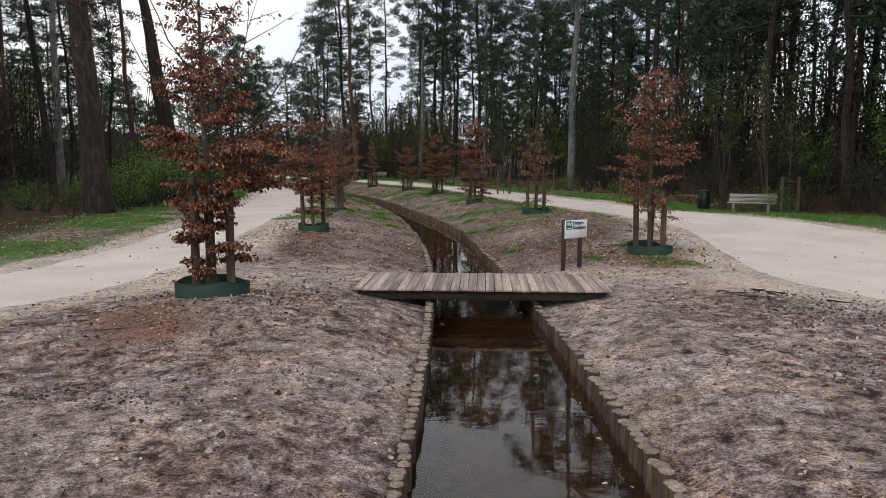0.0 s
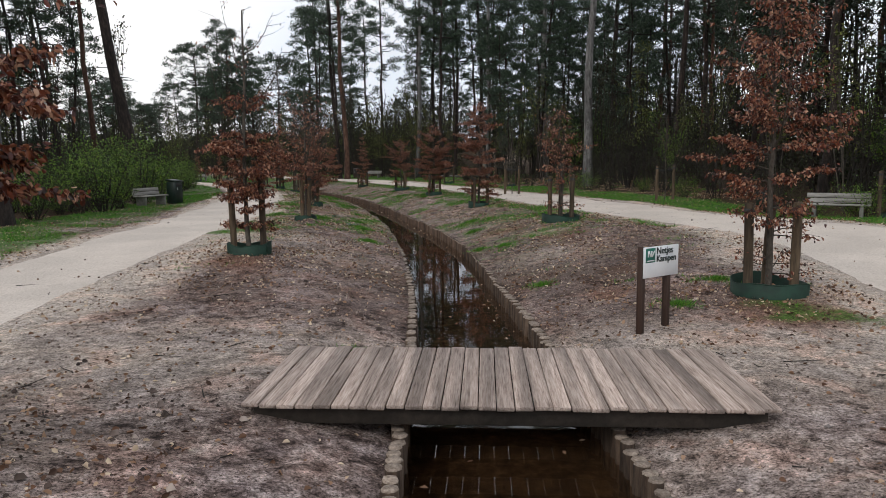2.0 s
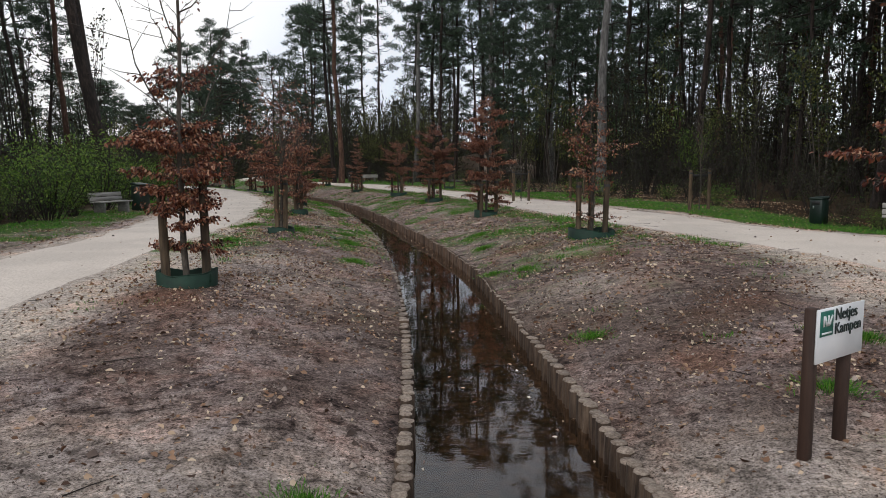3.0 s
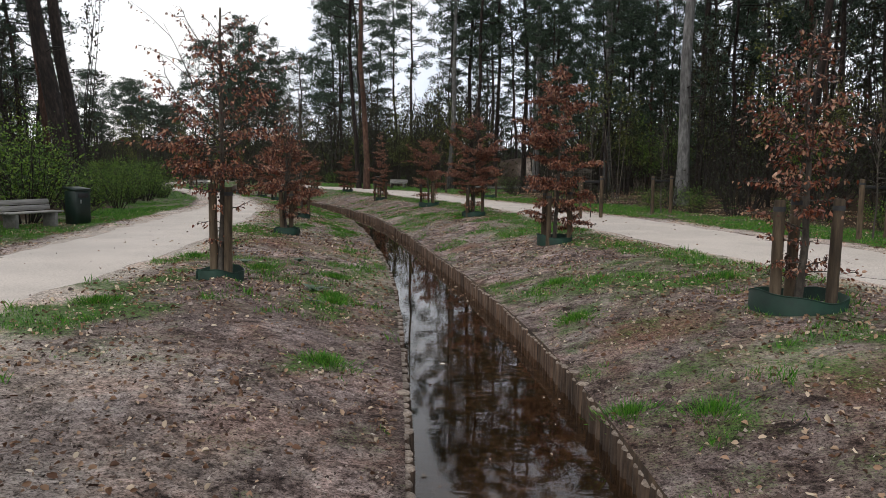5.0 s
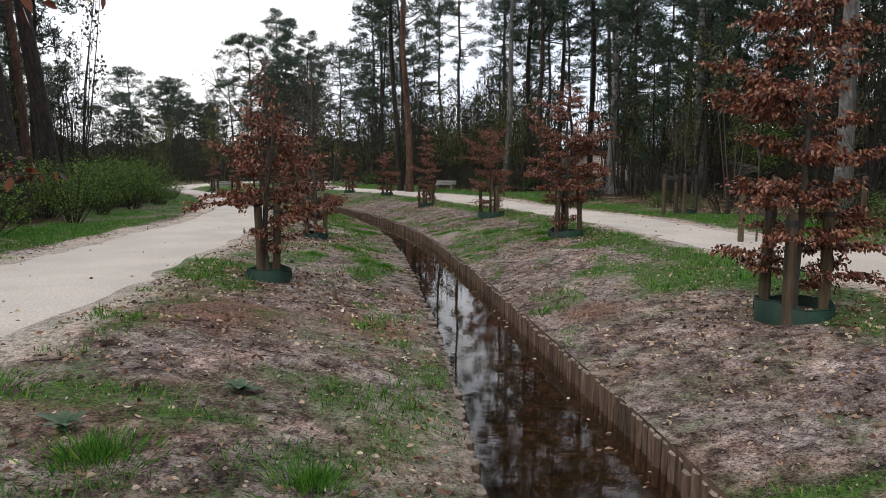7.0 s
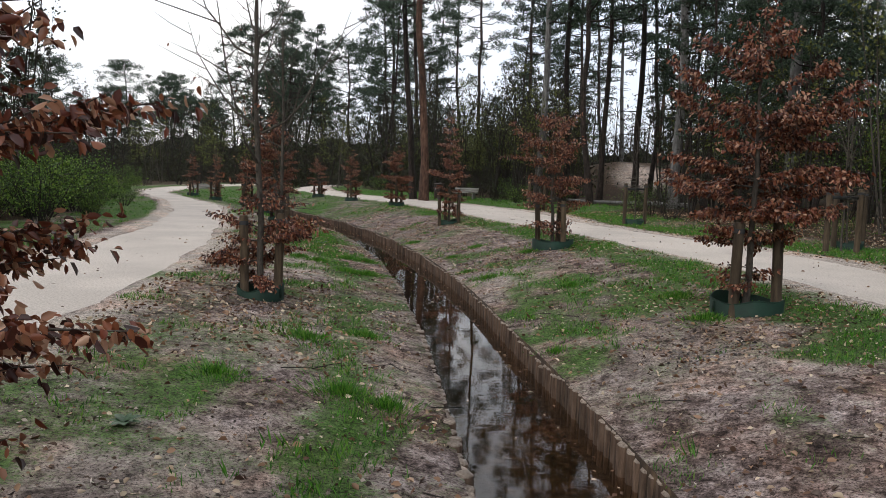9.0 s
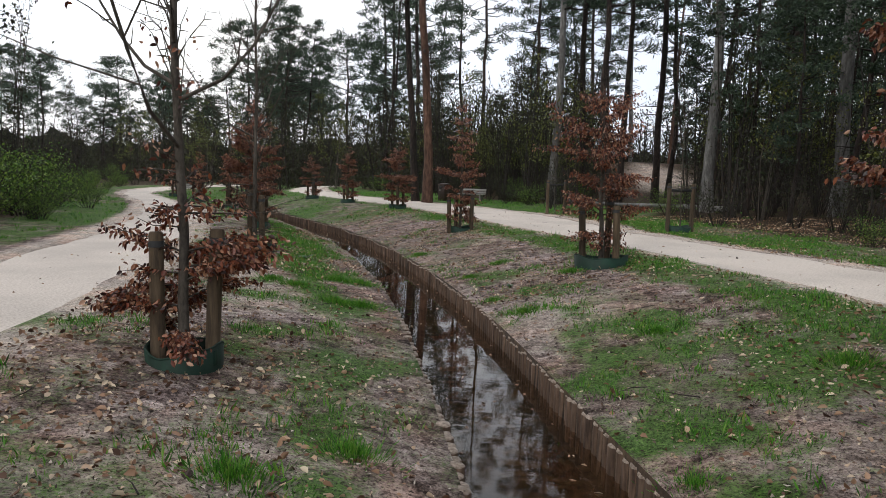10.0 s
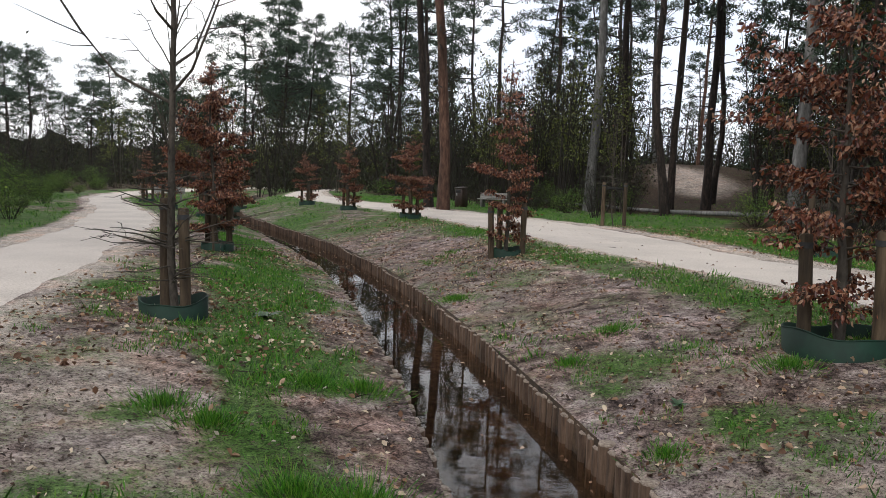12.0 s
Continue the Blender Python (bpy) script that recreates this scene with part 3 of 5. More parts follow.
def cover(x, y):
    """Shares of trodden sand, grass and forest litter."""
    n1 = lattice_noise(x / 2.3, y / 2.3, 11)
    n2 = 0.6 * lattice_noise(x / 0.8, y / 0.8, 12) + 0.4 * lattice_noise(x / 0.35, y / 0.35, 13)
    lo, li, ri, ro = (at_y(v, y) for v in (LEFT_OUT, LEFT_IN, RIGHT_IN, RIGHT_OUT))
    bl, br = at_y(BANK_L, y), at_y(BANK_R, y)
    outside = np.maximum(lo - x, x - ro)
    between = (x > li) & (x < ri)
    sand = 0.42 * ease(1 - np.abs(y - 10.6) / 2.8) * ease(1 - (np.abs(x - 1.2) - 6) / 4)
    sand = np.maximum(sand, 0.2 * ease((14 - y) / 8) * (0.2 + 1.0 * n1))
    for line in (lo, li, ri, ro):
        sand = np.maximum(sand, (0.8 + 0.5 * (n2 - 0.5)) * ease(1.1 - np.abs(x - line) / (0.45 + 1.2 * ease((26 - y) / 10)) + 0.8 * (n1 - 0.5)))
    sand = np.maximum(sand, 0.85 * np.exp(-(((x - 3.4) / 4) ** 2 + ((y - 100) / 12) ** 2)))
    sand = sand + 0.16 * (n1 - 0.4) + 0.16 * ease((y - 26) / 6) * (n2 - 0.35)
    for sx, sy, sr, sh in ((-2.2, 17.6, 1.5, 0.3), (-3.4, 19.6, 1.2, 0.3), (-1.9, 27.0, 1.0, 0.3), (2.4, 17.6, 1.2, 0.25), (-0.6, 33.0, 1.0, 0.25), (-8.19, 41.95, 0.9, 0.4), (-5.8, 36.5, 1.2, 0.3), (-9.38, 43.72, 1.1, 0.4), (-2.22, 36.81, 1.3, 0.2), (-5.05, 41.22, 0.7, 0.3), (-4.38, 42.41, 0.9, 0.35), (-3.85, 29.85, 1.0, 0.3), (2.47, 20.56, 0.7, 0.35), (-5.51, 33.51, 1.0, 0.3)):
        sand = sand + sh * np.exp(-(((x - sx) / sr) ** 2 + ((y - sy) / sr) ** 2)) * (0.4 + 1.2 * n2)
    spots = 0.0
    for gx, gy, gr in GRASS_SPOTS:
        spots = np.maximum(spots, 0.58 * ease((1.5 - np.hypot(x - gx, (y - gy) * 0.85) / gr + 3.2 * (n2 - 0.5) + 1.2 * (n1 - 0.5)) / 1.5))
    grass = np.where(between, (0.1 + 0.14 * ease((y - 14) / 12) + 0.08 * (x > br) * ease((y - 15) / 6) * ease((32 - y) / 8) - 0.05 * (x > br) * ease((y - 32) / 6)) * ease((y - 12.5) / 6) * (0.1 + 0.8 * n1 + 0.9 * n2), 0.0)
    grass = np.maximum(grass, spots * (0.6 + 0.5 * n2))
    further = ease((y - 41.5) / 3.5)
    lush = (0.7 * ease((y - 30) / 4) + 0.45 * further) * ease(1.0 - np.abs(x - (bl - 0.9 - 0.45 * further)) / (0.65 + 0.7 * further) + 1.3 * (n2 - 0.5) + 0.6 * (n1 - 0.5))
    grass = np.maximum(grass, 0.75 * lush)
    for line, sign in ((li, 1), (ri, -1)):
        grass = np.maximum(grass, (0.35 if sign > 0 else 0.62) * ease((y - 20) / 8) * ease(1.15 - np.abs((x - line) * sign - 0.75) / 1.1 + 0.5 * (n2 - 0.5)) * (0.5 + 0.4 * n1 + 0.4 * n2))
    open_side = 5.0 * ease((y - 60) / 8) * ease((100 - y) / 12) * (x > ro)
    verge = ease((outside - 0.2) / 0.5) * ease(1 - (outside - 2.6 - open_side) / 2.5)
    grass = np.maximum(grass, (0.6 + 0.3 * ((x > ro) & (y > 18))) * verge * (0.4 + 0.9 * n1))
    grass = np.maximum(grass, np.where(between, 0.55 * ease((y - 48) / 18) * (0.45 + 0.9 * n1), 0.0))
    wood = ease((outside - 2.2 - open_side) / 3.0)
    wood = wood * (1 - 0.9 * np.exp(-(((x - 3.4) / 4) ** 2 + ((y - 100) / 12) ** 2)))
    # darker litter share on the open ground, varied by position and noise
    darker_soil = np.where(between | (y < 13), (0.26 * ease((y - 8) / 4) * ease((25 - y) / 7) + 0.2 * ease((y - 18) / 6) * ease((27 - y) / 4) + 0.04 * ease((y - 26) / 4) + 0.05 * ease((10 - y) / 4)) * (0.3 + 0.9 * n1 + 0.5 * n2), 0.0)
    darker_soil = np.maximum(darker_soil, np.where((x > br) & (x < ri), 0.24 * ease((y - 27) / 6) * n1 * ease((br + 3.2 - x) / 2), 0.0))
    darker_soil = darker_soil * (1 - ease((sand - 0.1) / 0.4))
    grass = grass * (1 - 0.55 * wood) + 0.25 * wood * n1
    fresh = 0.0
    for fx, fy, fr in ((-3.15, 15.67, 0.8), (3.84, 15.83, 1.1), (2.81, 13.8, 0.6), (4.72, 12.21, 1.0), (-5.03, 29.04, 1.3), (-3.86, 29.94, 1.0), (-2.84, 6, 1.3), (2.99, 19.54, 1.0), (1.63, 21.95, 0.9), (-1.01, 31.11, 0.8), (-6.43, 41.33, 0.6), (-3.76, 23.36, 0.4)):
        fresh = np.maximum(fresh, 0.6 * ease(1.2 - np.hypot(x - fx, y - fy) / fr + 0.9 * (n2 - 0.5)))
    fresh = np.maximum(fresh, 0.34 * np.exp(-(((x - 3.4) / 6) ** 2 + ((y - 100) / 12) ** 2)))
    return sand, grass, np.maximum(wood, darker_soil), fresh


def ground_sheet():
    ys = np.concatenate([np.linspace(-400, -40, 12), np.linspace(-36, -6, 16), np.arange(-5, 70, 0.22), np.arange(70, 120, 0.8), np.linspace(122, 170, 20), np.linspace(185, 900, 16)])
    inner = np.concatenate([np.arange(0, 2.4, 0.16), np.arange(2.4, 9, 0.27), np.geomspace(9, 34, 34), np.geomspace(37, 900, 22)])
    rows = []
    left, right = at_y(BANK_L, ys), at_y(BANK_R, ys)
    far = ease((ys - 96) / 10) + ease((-8 - ys) / 10)
    bed = -0.7 + 0.58 * np.clip(far, 0, 1)
    for k, y in enumerate(ys):
        xl, xr = left[k] - inner[::-1], right[k] + inner
        mid = np.linspace(left[k] + 0.02, right[k] - 0.02, 7)
        zm = bed[k] + 0.06 * (lattice_noise(mid / 0.5, np.full(7, y) / 0.5, 5) - 0.5)
        x = np.concatenate([xl, mid, xr])
        z = np.concatenate([sheet(xl, np.full(len(xl), y)), zm, sheet(xr, np.full(len(xr), y))])
        rows.append(np.stack([x, np.full(len(x), y), z], 1))
    grid = np.array(rows)
    nr, nc = grid.shape[:2]
    i = (np.arange(nr - 1)[:, None] * nc + np.arange(nc - 1)[None]).ravel()
    quads = np.stack([i, i + 1, i + nc + 1, i + nc], 1)
    ni = len(inner)
    col = np.tile(np.arange(nc - 1), nr - 1)
    slots = ((col >= ni - 1) & (col <= ni + 6)).astype(int)
    me = raw_mesh("ground", grid.reshape(-1, 3), quads, [M_GROUND, M_BED], slots, smooth=True)
    s, g, w, r = cover(grid[:, :, 0].ravel(), grid[:, :, 1].ravel())
    att = me.color_attributes.new("cover", "FLOAT_COLOR", "POINT")
    att.data.foreach_set("color", np.stack([s, g, w, r], 1).astype(np.float32).ravel())
    return tagged(new("ground", me), "greyish brown sandy soil with sparse grass and forest litter", "ground", kind="structure")


ground_sheet()


def strip(name, low, high, ys, height, columns, material, label, category, ragged=0.0, seed=0):
    """A sheet between two lines that follows the land."""
    a, b = at_y(low, ys), at_y(high, ys)
    for reach, size in ((0.7, 1.6), (0.5, 0.9), (2.2, 1.6)):
        a = a + ragged * size * (lattice_noise(ys / reach, ys * 0 + seed, 21) - 0.5)
        b = b + ragged * size * (lattice_noise(ys / reach, ys * 0 + seed + 9, 22) - 0.5)
    t = np.linspace(0, 1, columns)
    x = a[:, None] + (b - a)[:, None] * t
    y = np.repeat(ys[:, None], columns, 1)
    z = height(x, y, t[None, :])
    n = len(ys)
    i = (np.arange(n - 1)[:, None] * columns + np.arange(columns - 1)[None]).ravel()
    quads = np.stack([i, i + 1, i + columns + 1, i + columns], 1)
    me = raw_mesh(name, np.stack([x, y, z], 2).reshape(-1, 3), quads, [material], smooth=True)
    return tagged(new(name, me), label, category, kind="structure")


def crown(x, y, t):
    rim = np.minimum(t, 1 - t)
    return land(x, y, 0.0) + 0.035 * ease(rim / 0.14) - 0.024 + 0.006 * (lattice_noise(x / 2.3, y / 2.3, 31) - 0.5) * ease(rim / 0.1)


PATH_YS = np.concatenate([np.arange(-20, 70, 0.3), np.arange(70, 150, 1.5)])
strip("path_left", LEFT_OUT, LEFT_IN, PATH_YS, crown, 22, M_PATH, "pale beige fine gravel footpath with soft sandy edges", "footpath", 0.16, 3)
strip("path_right", RIGHT_IN, RIGHT_OUT, PATH_YS, crown, 26, M_PATH, "pale beige fine gravel footpath with soft sandy edges", "footpath", 0.16, 5)
water = strip("water", BANK_L, BANK_R, np.arange(-16, 104, 0.5), lambda x, y, t: np.full(x.shape, -0.335) + 0 * x, 5, M_WATER, "shallow clear brown brook water reflecting trees and sky", "water")
water.visible_shadow = False

# ---- footbridge ----


def footbridge():
    b = thing("footbridge", 1.25, 9.66, 0.15, "low weathered plank footbridge laid across the brook", "footbridge")
    for y in (-0.7, 0.0, 0.7):
        part("beam", Shape().box((0, y, -0.11), (3.7, 0.12, 0.13), bevel=0.01), M_BEAM, b, "dark timber bearer under the planks")
    for y in (-0.76, 0.76):
        part("edge_board", Shape().box((0, y, -0.11), (3.9, 0.05, 0.14), bevel=0.006), M_BEAM, b, "dark timber edge board")
    n, span = 29, 4.06
    w = span / n
    meshes = []
    for k in range(4):
        meshes.append(Shape().box((0, 0, 0), (w - 0.008, 1.71 + 0.02 * k, 0.035), bevel=0.006).mesh("plank", M_PLANK))
    for k in range(n):
        p = new("plank", meshes[k % 4])
        p.parent = b
        p.matrix_basis = pose(-span / 2 + w * (k + 0.5), RNG.uniform(-0.012, 0.012), -0.0175 + RNG.uniform(-0.004, 0.004), RNG.uniform(-0.2, 0.2), RNG.uniform(-0.6, 0.6), RNG.uniform(-0.25, 0.25))


footbridge()

# ---- sign ----


def letters(text, size, x, z, parent, depth=0.003):
    cu = bpy.data.curves.new("lettering", "FONT")
    cu.body, cu.size, cu.extrude, cu.align_x = text, size, depth, "LEFT"
    cu.materials.append(M_SIGN_INK)
    ob = new("lettering", cu)
    ob.parent = parent
    ob.matrix_basis = pose(x, -0.034, z, 90, 0, 0)
    return ob


def sign():
    s = thing("information_sign", 3.03, 11.69, stand(3.03, 11.69) - 0.04, "small white sign with dark lettering on two brown posts", "sign", turn=39)
    for x, top in ((-0.255, 0.99), (0.19, 0.96)):
        part("post", Shape().box((x, 0.02, top / 2 - 0.1), (0.07, 0.07, top + 0.2), bevel=0.008), M_SIGN_POST, s, "dark brown wooden post")
    panel = part("panel", Shape().box((0.03, -0.021, 0.81), (0.61, 0.012, 0.345), bevel=0.003), M_SIGN, s, "white panel")
    part("emblem", Shape().box((-0.165, -0.03, 0.888), (0.16, 0.004, 0.16), bevel=0.001), M_SIGN_GREEN, panel, "green square emblem")
    part("emblem_mark", Shape().box((-0.207, -0.034, 0.905), (0.017, 0.003, 0.068)).box((-0.182, -0.034, 0.905), (0.017, 0.003, 0.072), pose(0, 0, 0, 0, -26, 0)).box((-0.152, -0.034, 0.905), (0.017, 0.003, 0.068)).box((-0.123, -0.034, 0.905), (0.017, 0.003, 0.072), pose(0, 0, 0, 0, 30, 0)).box((-0.165, -0.034, 0.828), (0.127, 0.003, 0.012)), M_SIGN, panel, "white strokes")
    letters("Netjes", 0.11, -0.068, 0.896, panel)
    letters("Kampen", 0.106, -0.068, 0.807, panel)


sign()

# ---- young beeches along the brook, with stakes and collars ----


def beech(x, y, tall, profile, leaves, seed, label, bare=0, girth=0.046, lean=(0.0, 0.0), leaf_size=0.049, limbs=0, hang=0, taper=0.86):
    """profile: (height, reach, share of leaves) control points; bare: naked twigs added; limbs: forked rising limbs with a few hanging leaves."""
    global RNG
    RNG = np.random.default_rng(seed)
    t = thing("beech_tree", x, y, stand(x, y) - 0.02, label, "tree", "young beeches along the brook", RNG.uniform(0, 360))
    hs = np.linspace(0, tall, 9)
    wig = np.cumsum(RNG.normal(0, 0.018, (9, 2)), 0)
    wig[0] = 0
    stem = np.stack([wig[:, 0] + lean[0] * hs / tall, wig[:, 1] + lean[1] * hs / tall, hs], 1)
    part("trunk", Shape().tube(stem, girth * (1 - taper * hs / tall), 8), M_BARK, t, smooth=True)
    zs, rs, share = (np.array(v, float) for v in zip(*profile))
    spots = []
    n_branch = int(68 * tall / 3.5) + bare
    for k in range(n_branch):
        z = RNG.uniform(0.28 if rs[0] > 0 else 0.6, tall * 0.97)
        if k % 3:
            z = min(tall * 0.97, 0.37 * round(z / 0.37) + RNG.normal(0.05, 0.075))
        reach = float(np.interp(z, zs, rs)) * RNG.uniform(0.55, 1.15)
        thin = float(np.interp(z, zs, share)) < 0.15 and z > 1.5
        if reach < 0.06 or (thin and k % 5 < 3):
            continue
        a = RNG.uniform(0, 2 * math.pi)
        rise = RNG.uniform(-0.1, 0.6) * reach * (0.7 if z < tall * 0.5 else 1.7)
        if thin:
            rise, reach = reach * RNG.uniform(0.7, 1.7), reach * RNG.uniform(0.5, 1.0)
        root = np.array([np.interp(z, hs, stem[:, 0]), np.interp(z, hs, stem[:, 1]), z])
        q = np.linspace(0, 1, 5)[:, None]
        line = root + q * np.array([math.cos(a), math.sin(a), 0]) * reach + np.array([0, 0, 1]) * (rise * q ** 0.8) + RNG.normal(0, 0.02, (5, 3)) * q
        r0 = 0.006 + 0.006 * reach
        wood = Shape().tube(line, np.linspace(r0, 0.0022, 5), 4, False)
        m = int(leaves * 1.4 / n_branch * 2.5 * float(np.interp(z, zs, share)) * reach / max(rs.max(), 0.1) * 1.4)
        for _ in range(3):
            s0 = RNG.uniform(0.3, 0.9)
            p0 = np.array([np.interp(s0, q[:, 0], line[:, c]) for c in range(3)])
            tip = p0 + unit(1)[0] * np.array([1, 1, 0.3]) * reach * 0.36 + np.array([math.cos(a), math.sin(a), 0.1]) * reach * 0.18
            wood.tube([p0, (p0 + tip) / 2 + RNG.normal(0, 0.01, 3), tip], [0.004, 0.003, 0.0015], 4, False)
            mm = m // 4
            if mm > 0:
                u = RNG.uniform(0.1, 1.0, (mm, 1))
                spots.append(p0 + (tip - p0) * u + RNG.normal(0, 1, (mm, 3)) * np.array([0.035, 0.035, 0.018]))
        part("branch", wood, M_BARK, t)
        if m > 0:
            u = RNG.uniform(0.2, 1.02, m)
            pts = np.stack([np.interp(u, q[:, 0], line[:, c]) for c in range(3)], 1) + RNG.normal(0, 1, (m, 3)) * np.array([0.06, 0.06, 0.022])
            spots.append(pts)
    for k in range(limbs):
        z = tall * (0.4 + 0.45 * (k + RNG.uniform(0.1, 0.9)) / limbs)
        a = 2.4 * k + RNG.uniform(-0.5, 0.5)
        l = (tall - z) * RNG.uniform(0.55, 0.95) + 0.25
        root = np.array([np.interp(z, hs, stem[:, 0]), np.interp(z, hs, stem[:, 1]), z])
        q = np.linspace(0, 1, 6)[:, None]
        line = root + np.array([math.cos(a), math.sin(a), 0]) * l * 0.62 * q ** 0.75 + np.array([0, 0, 1]) * l * 0.85 * q ** 1.35 + RNG.normal(0, 0.03, (6, 3)) * q
        r0 = 0.45 * girth * (1 - taper * z / tall) + 0.003
        wood = Shape().tube(line, np.linspace(r0, 0.003, 6), 5, False)
        for j in range(6):
            u = 0.25 + 0.12 * j + RNG.uniform(0, 0.1)
            p0 = np.array([np.interp(u, q[:, 0], line[:, c]) for c in range(3)])
            b = a + (1.0 if j % 2 else -1.0) * RNG.uniform(0.4, 1.3)
            d = np.array([math.cos(b), math.sin(b), RNG.uniform(0.1, 0.9)]) * l * RNG.uniform(0.22, 0.48)
            tip = p0 + d
            wood.tube([p0, p0 + d * 0.5 + RNG.normal(0, 0.025, 3), tip], [r0 * 0.4, r0 * 0.28, 0.0016], 4, False)
            n_hang = RNG.poisson(hang)
            if n_hang:
                spots.append(p0 + d * RNG.uniform(0.2, 1.0, (n_hang, 1)) + RNG.normal(0, 0.02, (n_hang, 3)) - np.array([0, 0, 0.02]))
        part("limb", wood, M_BARK, t)
    if spots:
        p = np.concatenate(spots)
        out = np.stack([p[:, 0], p[:, 1], np.zeros(len(p))], 1)
        out /= np.linalg.norm(out, axis=1, keepdims=True) + 1e-6
        ways = out * 0.45 + unit(len(p)) * 0.65 + np.array([0, 0, -0.45])
        size = leaf_size * RNG.uniform(0.65, 1.25, len(p))
        co, q = oval_leaves(p, ways, size, size * 0.56)
        part("foliage", raw_mesh("foliage", co, q, [M_LEAF]), None, t, "dry russet leaves still hanging")
    return t


def stake(x, y, tall, lean=(0, 0), band=True):
    z = stand(x, y)
    s = thing("tree_stake", x, y, z, "round brown wooden tree stake with a rubber tie", "stake", "stakes of the young trees", RNG.uniform(0, 360))
    pts = [(0, 0, -0.3), (lean[0] * 0.5, lean[1] * 0.5, tall * 0.5), (lean[0], lean[1], tall - 0.015), (lean[0], lean[1], tall)]
    part("post", Shape().tube(pts, [0.06, 0.058, 0.056, 0.046], 10), M_STAKE, s, smooth=False)
    if band:
        zz = tall - 0.12
        part("tie", Shape().tube([(lean[0], lean[1], zz), (lean[0], lean[1], zz + 0.05)], [0.062, 0.062], 10), M_RUBBER, s, "black rubber tie")
    return s


def collar(x, y, radius, seed, tall=0.15):
    rng = np.random.default_rng(seed)
    n = 40
    a = np.arange(n) * 2 * math.pi / n
    r = radius * (1 + 0.05 * np.sin(2 * a + rng.uniform(0, 6)) + 0.03 * np.sin(3 * a + rng.uniform(0, 6)))
    wave = 0.025 * np.sin(2 * a + rng.uniform(0, 6)) + 0.012 * np.sin(5 * a + rng.uniform(0, 6))
    t = thing("watering_collar", x, y, stand(x, y), "green plastic watering collar round a young tree", "tree collar", "collars of the young trees")
    t.matrix_basis = pose(x, y, stand(x, y), rng.uniform(-2, 2), rng.uniform(-2, 2), 0)
    rings = []
    for dr, z in ((0.0, -0.15), (0.012, tall), (-0.004, tall + 0.004), (-0.008, -0.15)):
        rings.append(np.stack([(r + dr) * np.cos(a), (r + dr) * np.sin(a), z + (wave if z > 0 else 0 * wave)], 1))
    q = [(k * n + i, k * n + (i + 1) % n, (k + 1) * n + (i + 1) % n, (k + 1) * n + i) for k in range(3) for i in range(n)]
    part("band", raw_mesh("band", np.concatenate(rings), q, [M_COLLAR], smooth=True), None, t)
    loop = np.append(np.arange(n), 0)
    lip = np.stack([(r + 0.008) * np.cos(a), (r + 0.008) * np.sin(a), tall + wave], 1)[loop]
    part("rim", Shape().tube(lip, np.full(n + 1, 0.008), 6, False), M_COLLAR, t, "rounded upper rim", smooth=True)
    s = int(rng.integers(n))
    mid = (r[s] + 0.014) * np.array([math.cos(a[s]), math.sin(a[s]), 0])
    part("joint_strip", Shape().box((mid[0], mid[1], tall * 0.45 + wave[s] * 0.5), (0.012, 0.05, tall * 0.8), pose(0, 0, 0, 0, 0, math.degrees(a[s])), 0.003), M_COLLAR, t, "riveted overlap of the band")
    dirt = [np.zeros((1, 3)) + np.array([0, 0, 0.03])]
    for f in (0.5, 0.97):
        dirt.append(np.stack([r * f * np.cos(a), r * f * np.sin(a), 0.02 + 0.02 * rng.normal(0, 1, n) * (f < 0.9) + 0 * a], 1))
    quads = [(1 + i, 1 + (i + 1) % n, 1 + n + (i + 1) % n, 1 + n + i) for i in range(n)] + [(0, 1 + i, 1 + (i + 1) % n, 1 + (i + 2) % n) for i in range(0, n, 2)]
    part("planting_soil", raw_mesh("planting_soil", np.concatenate(dirt), quads, [M_DIRT], smooth=True), None, t, "dark loose planting soil inside the band")
    return t


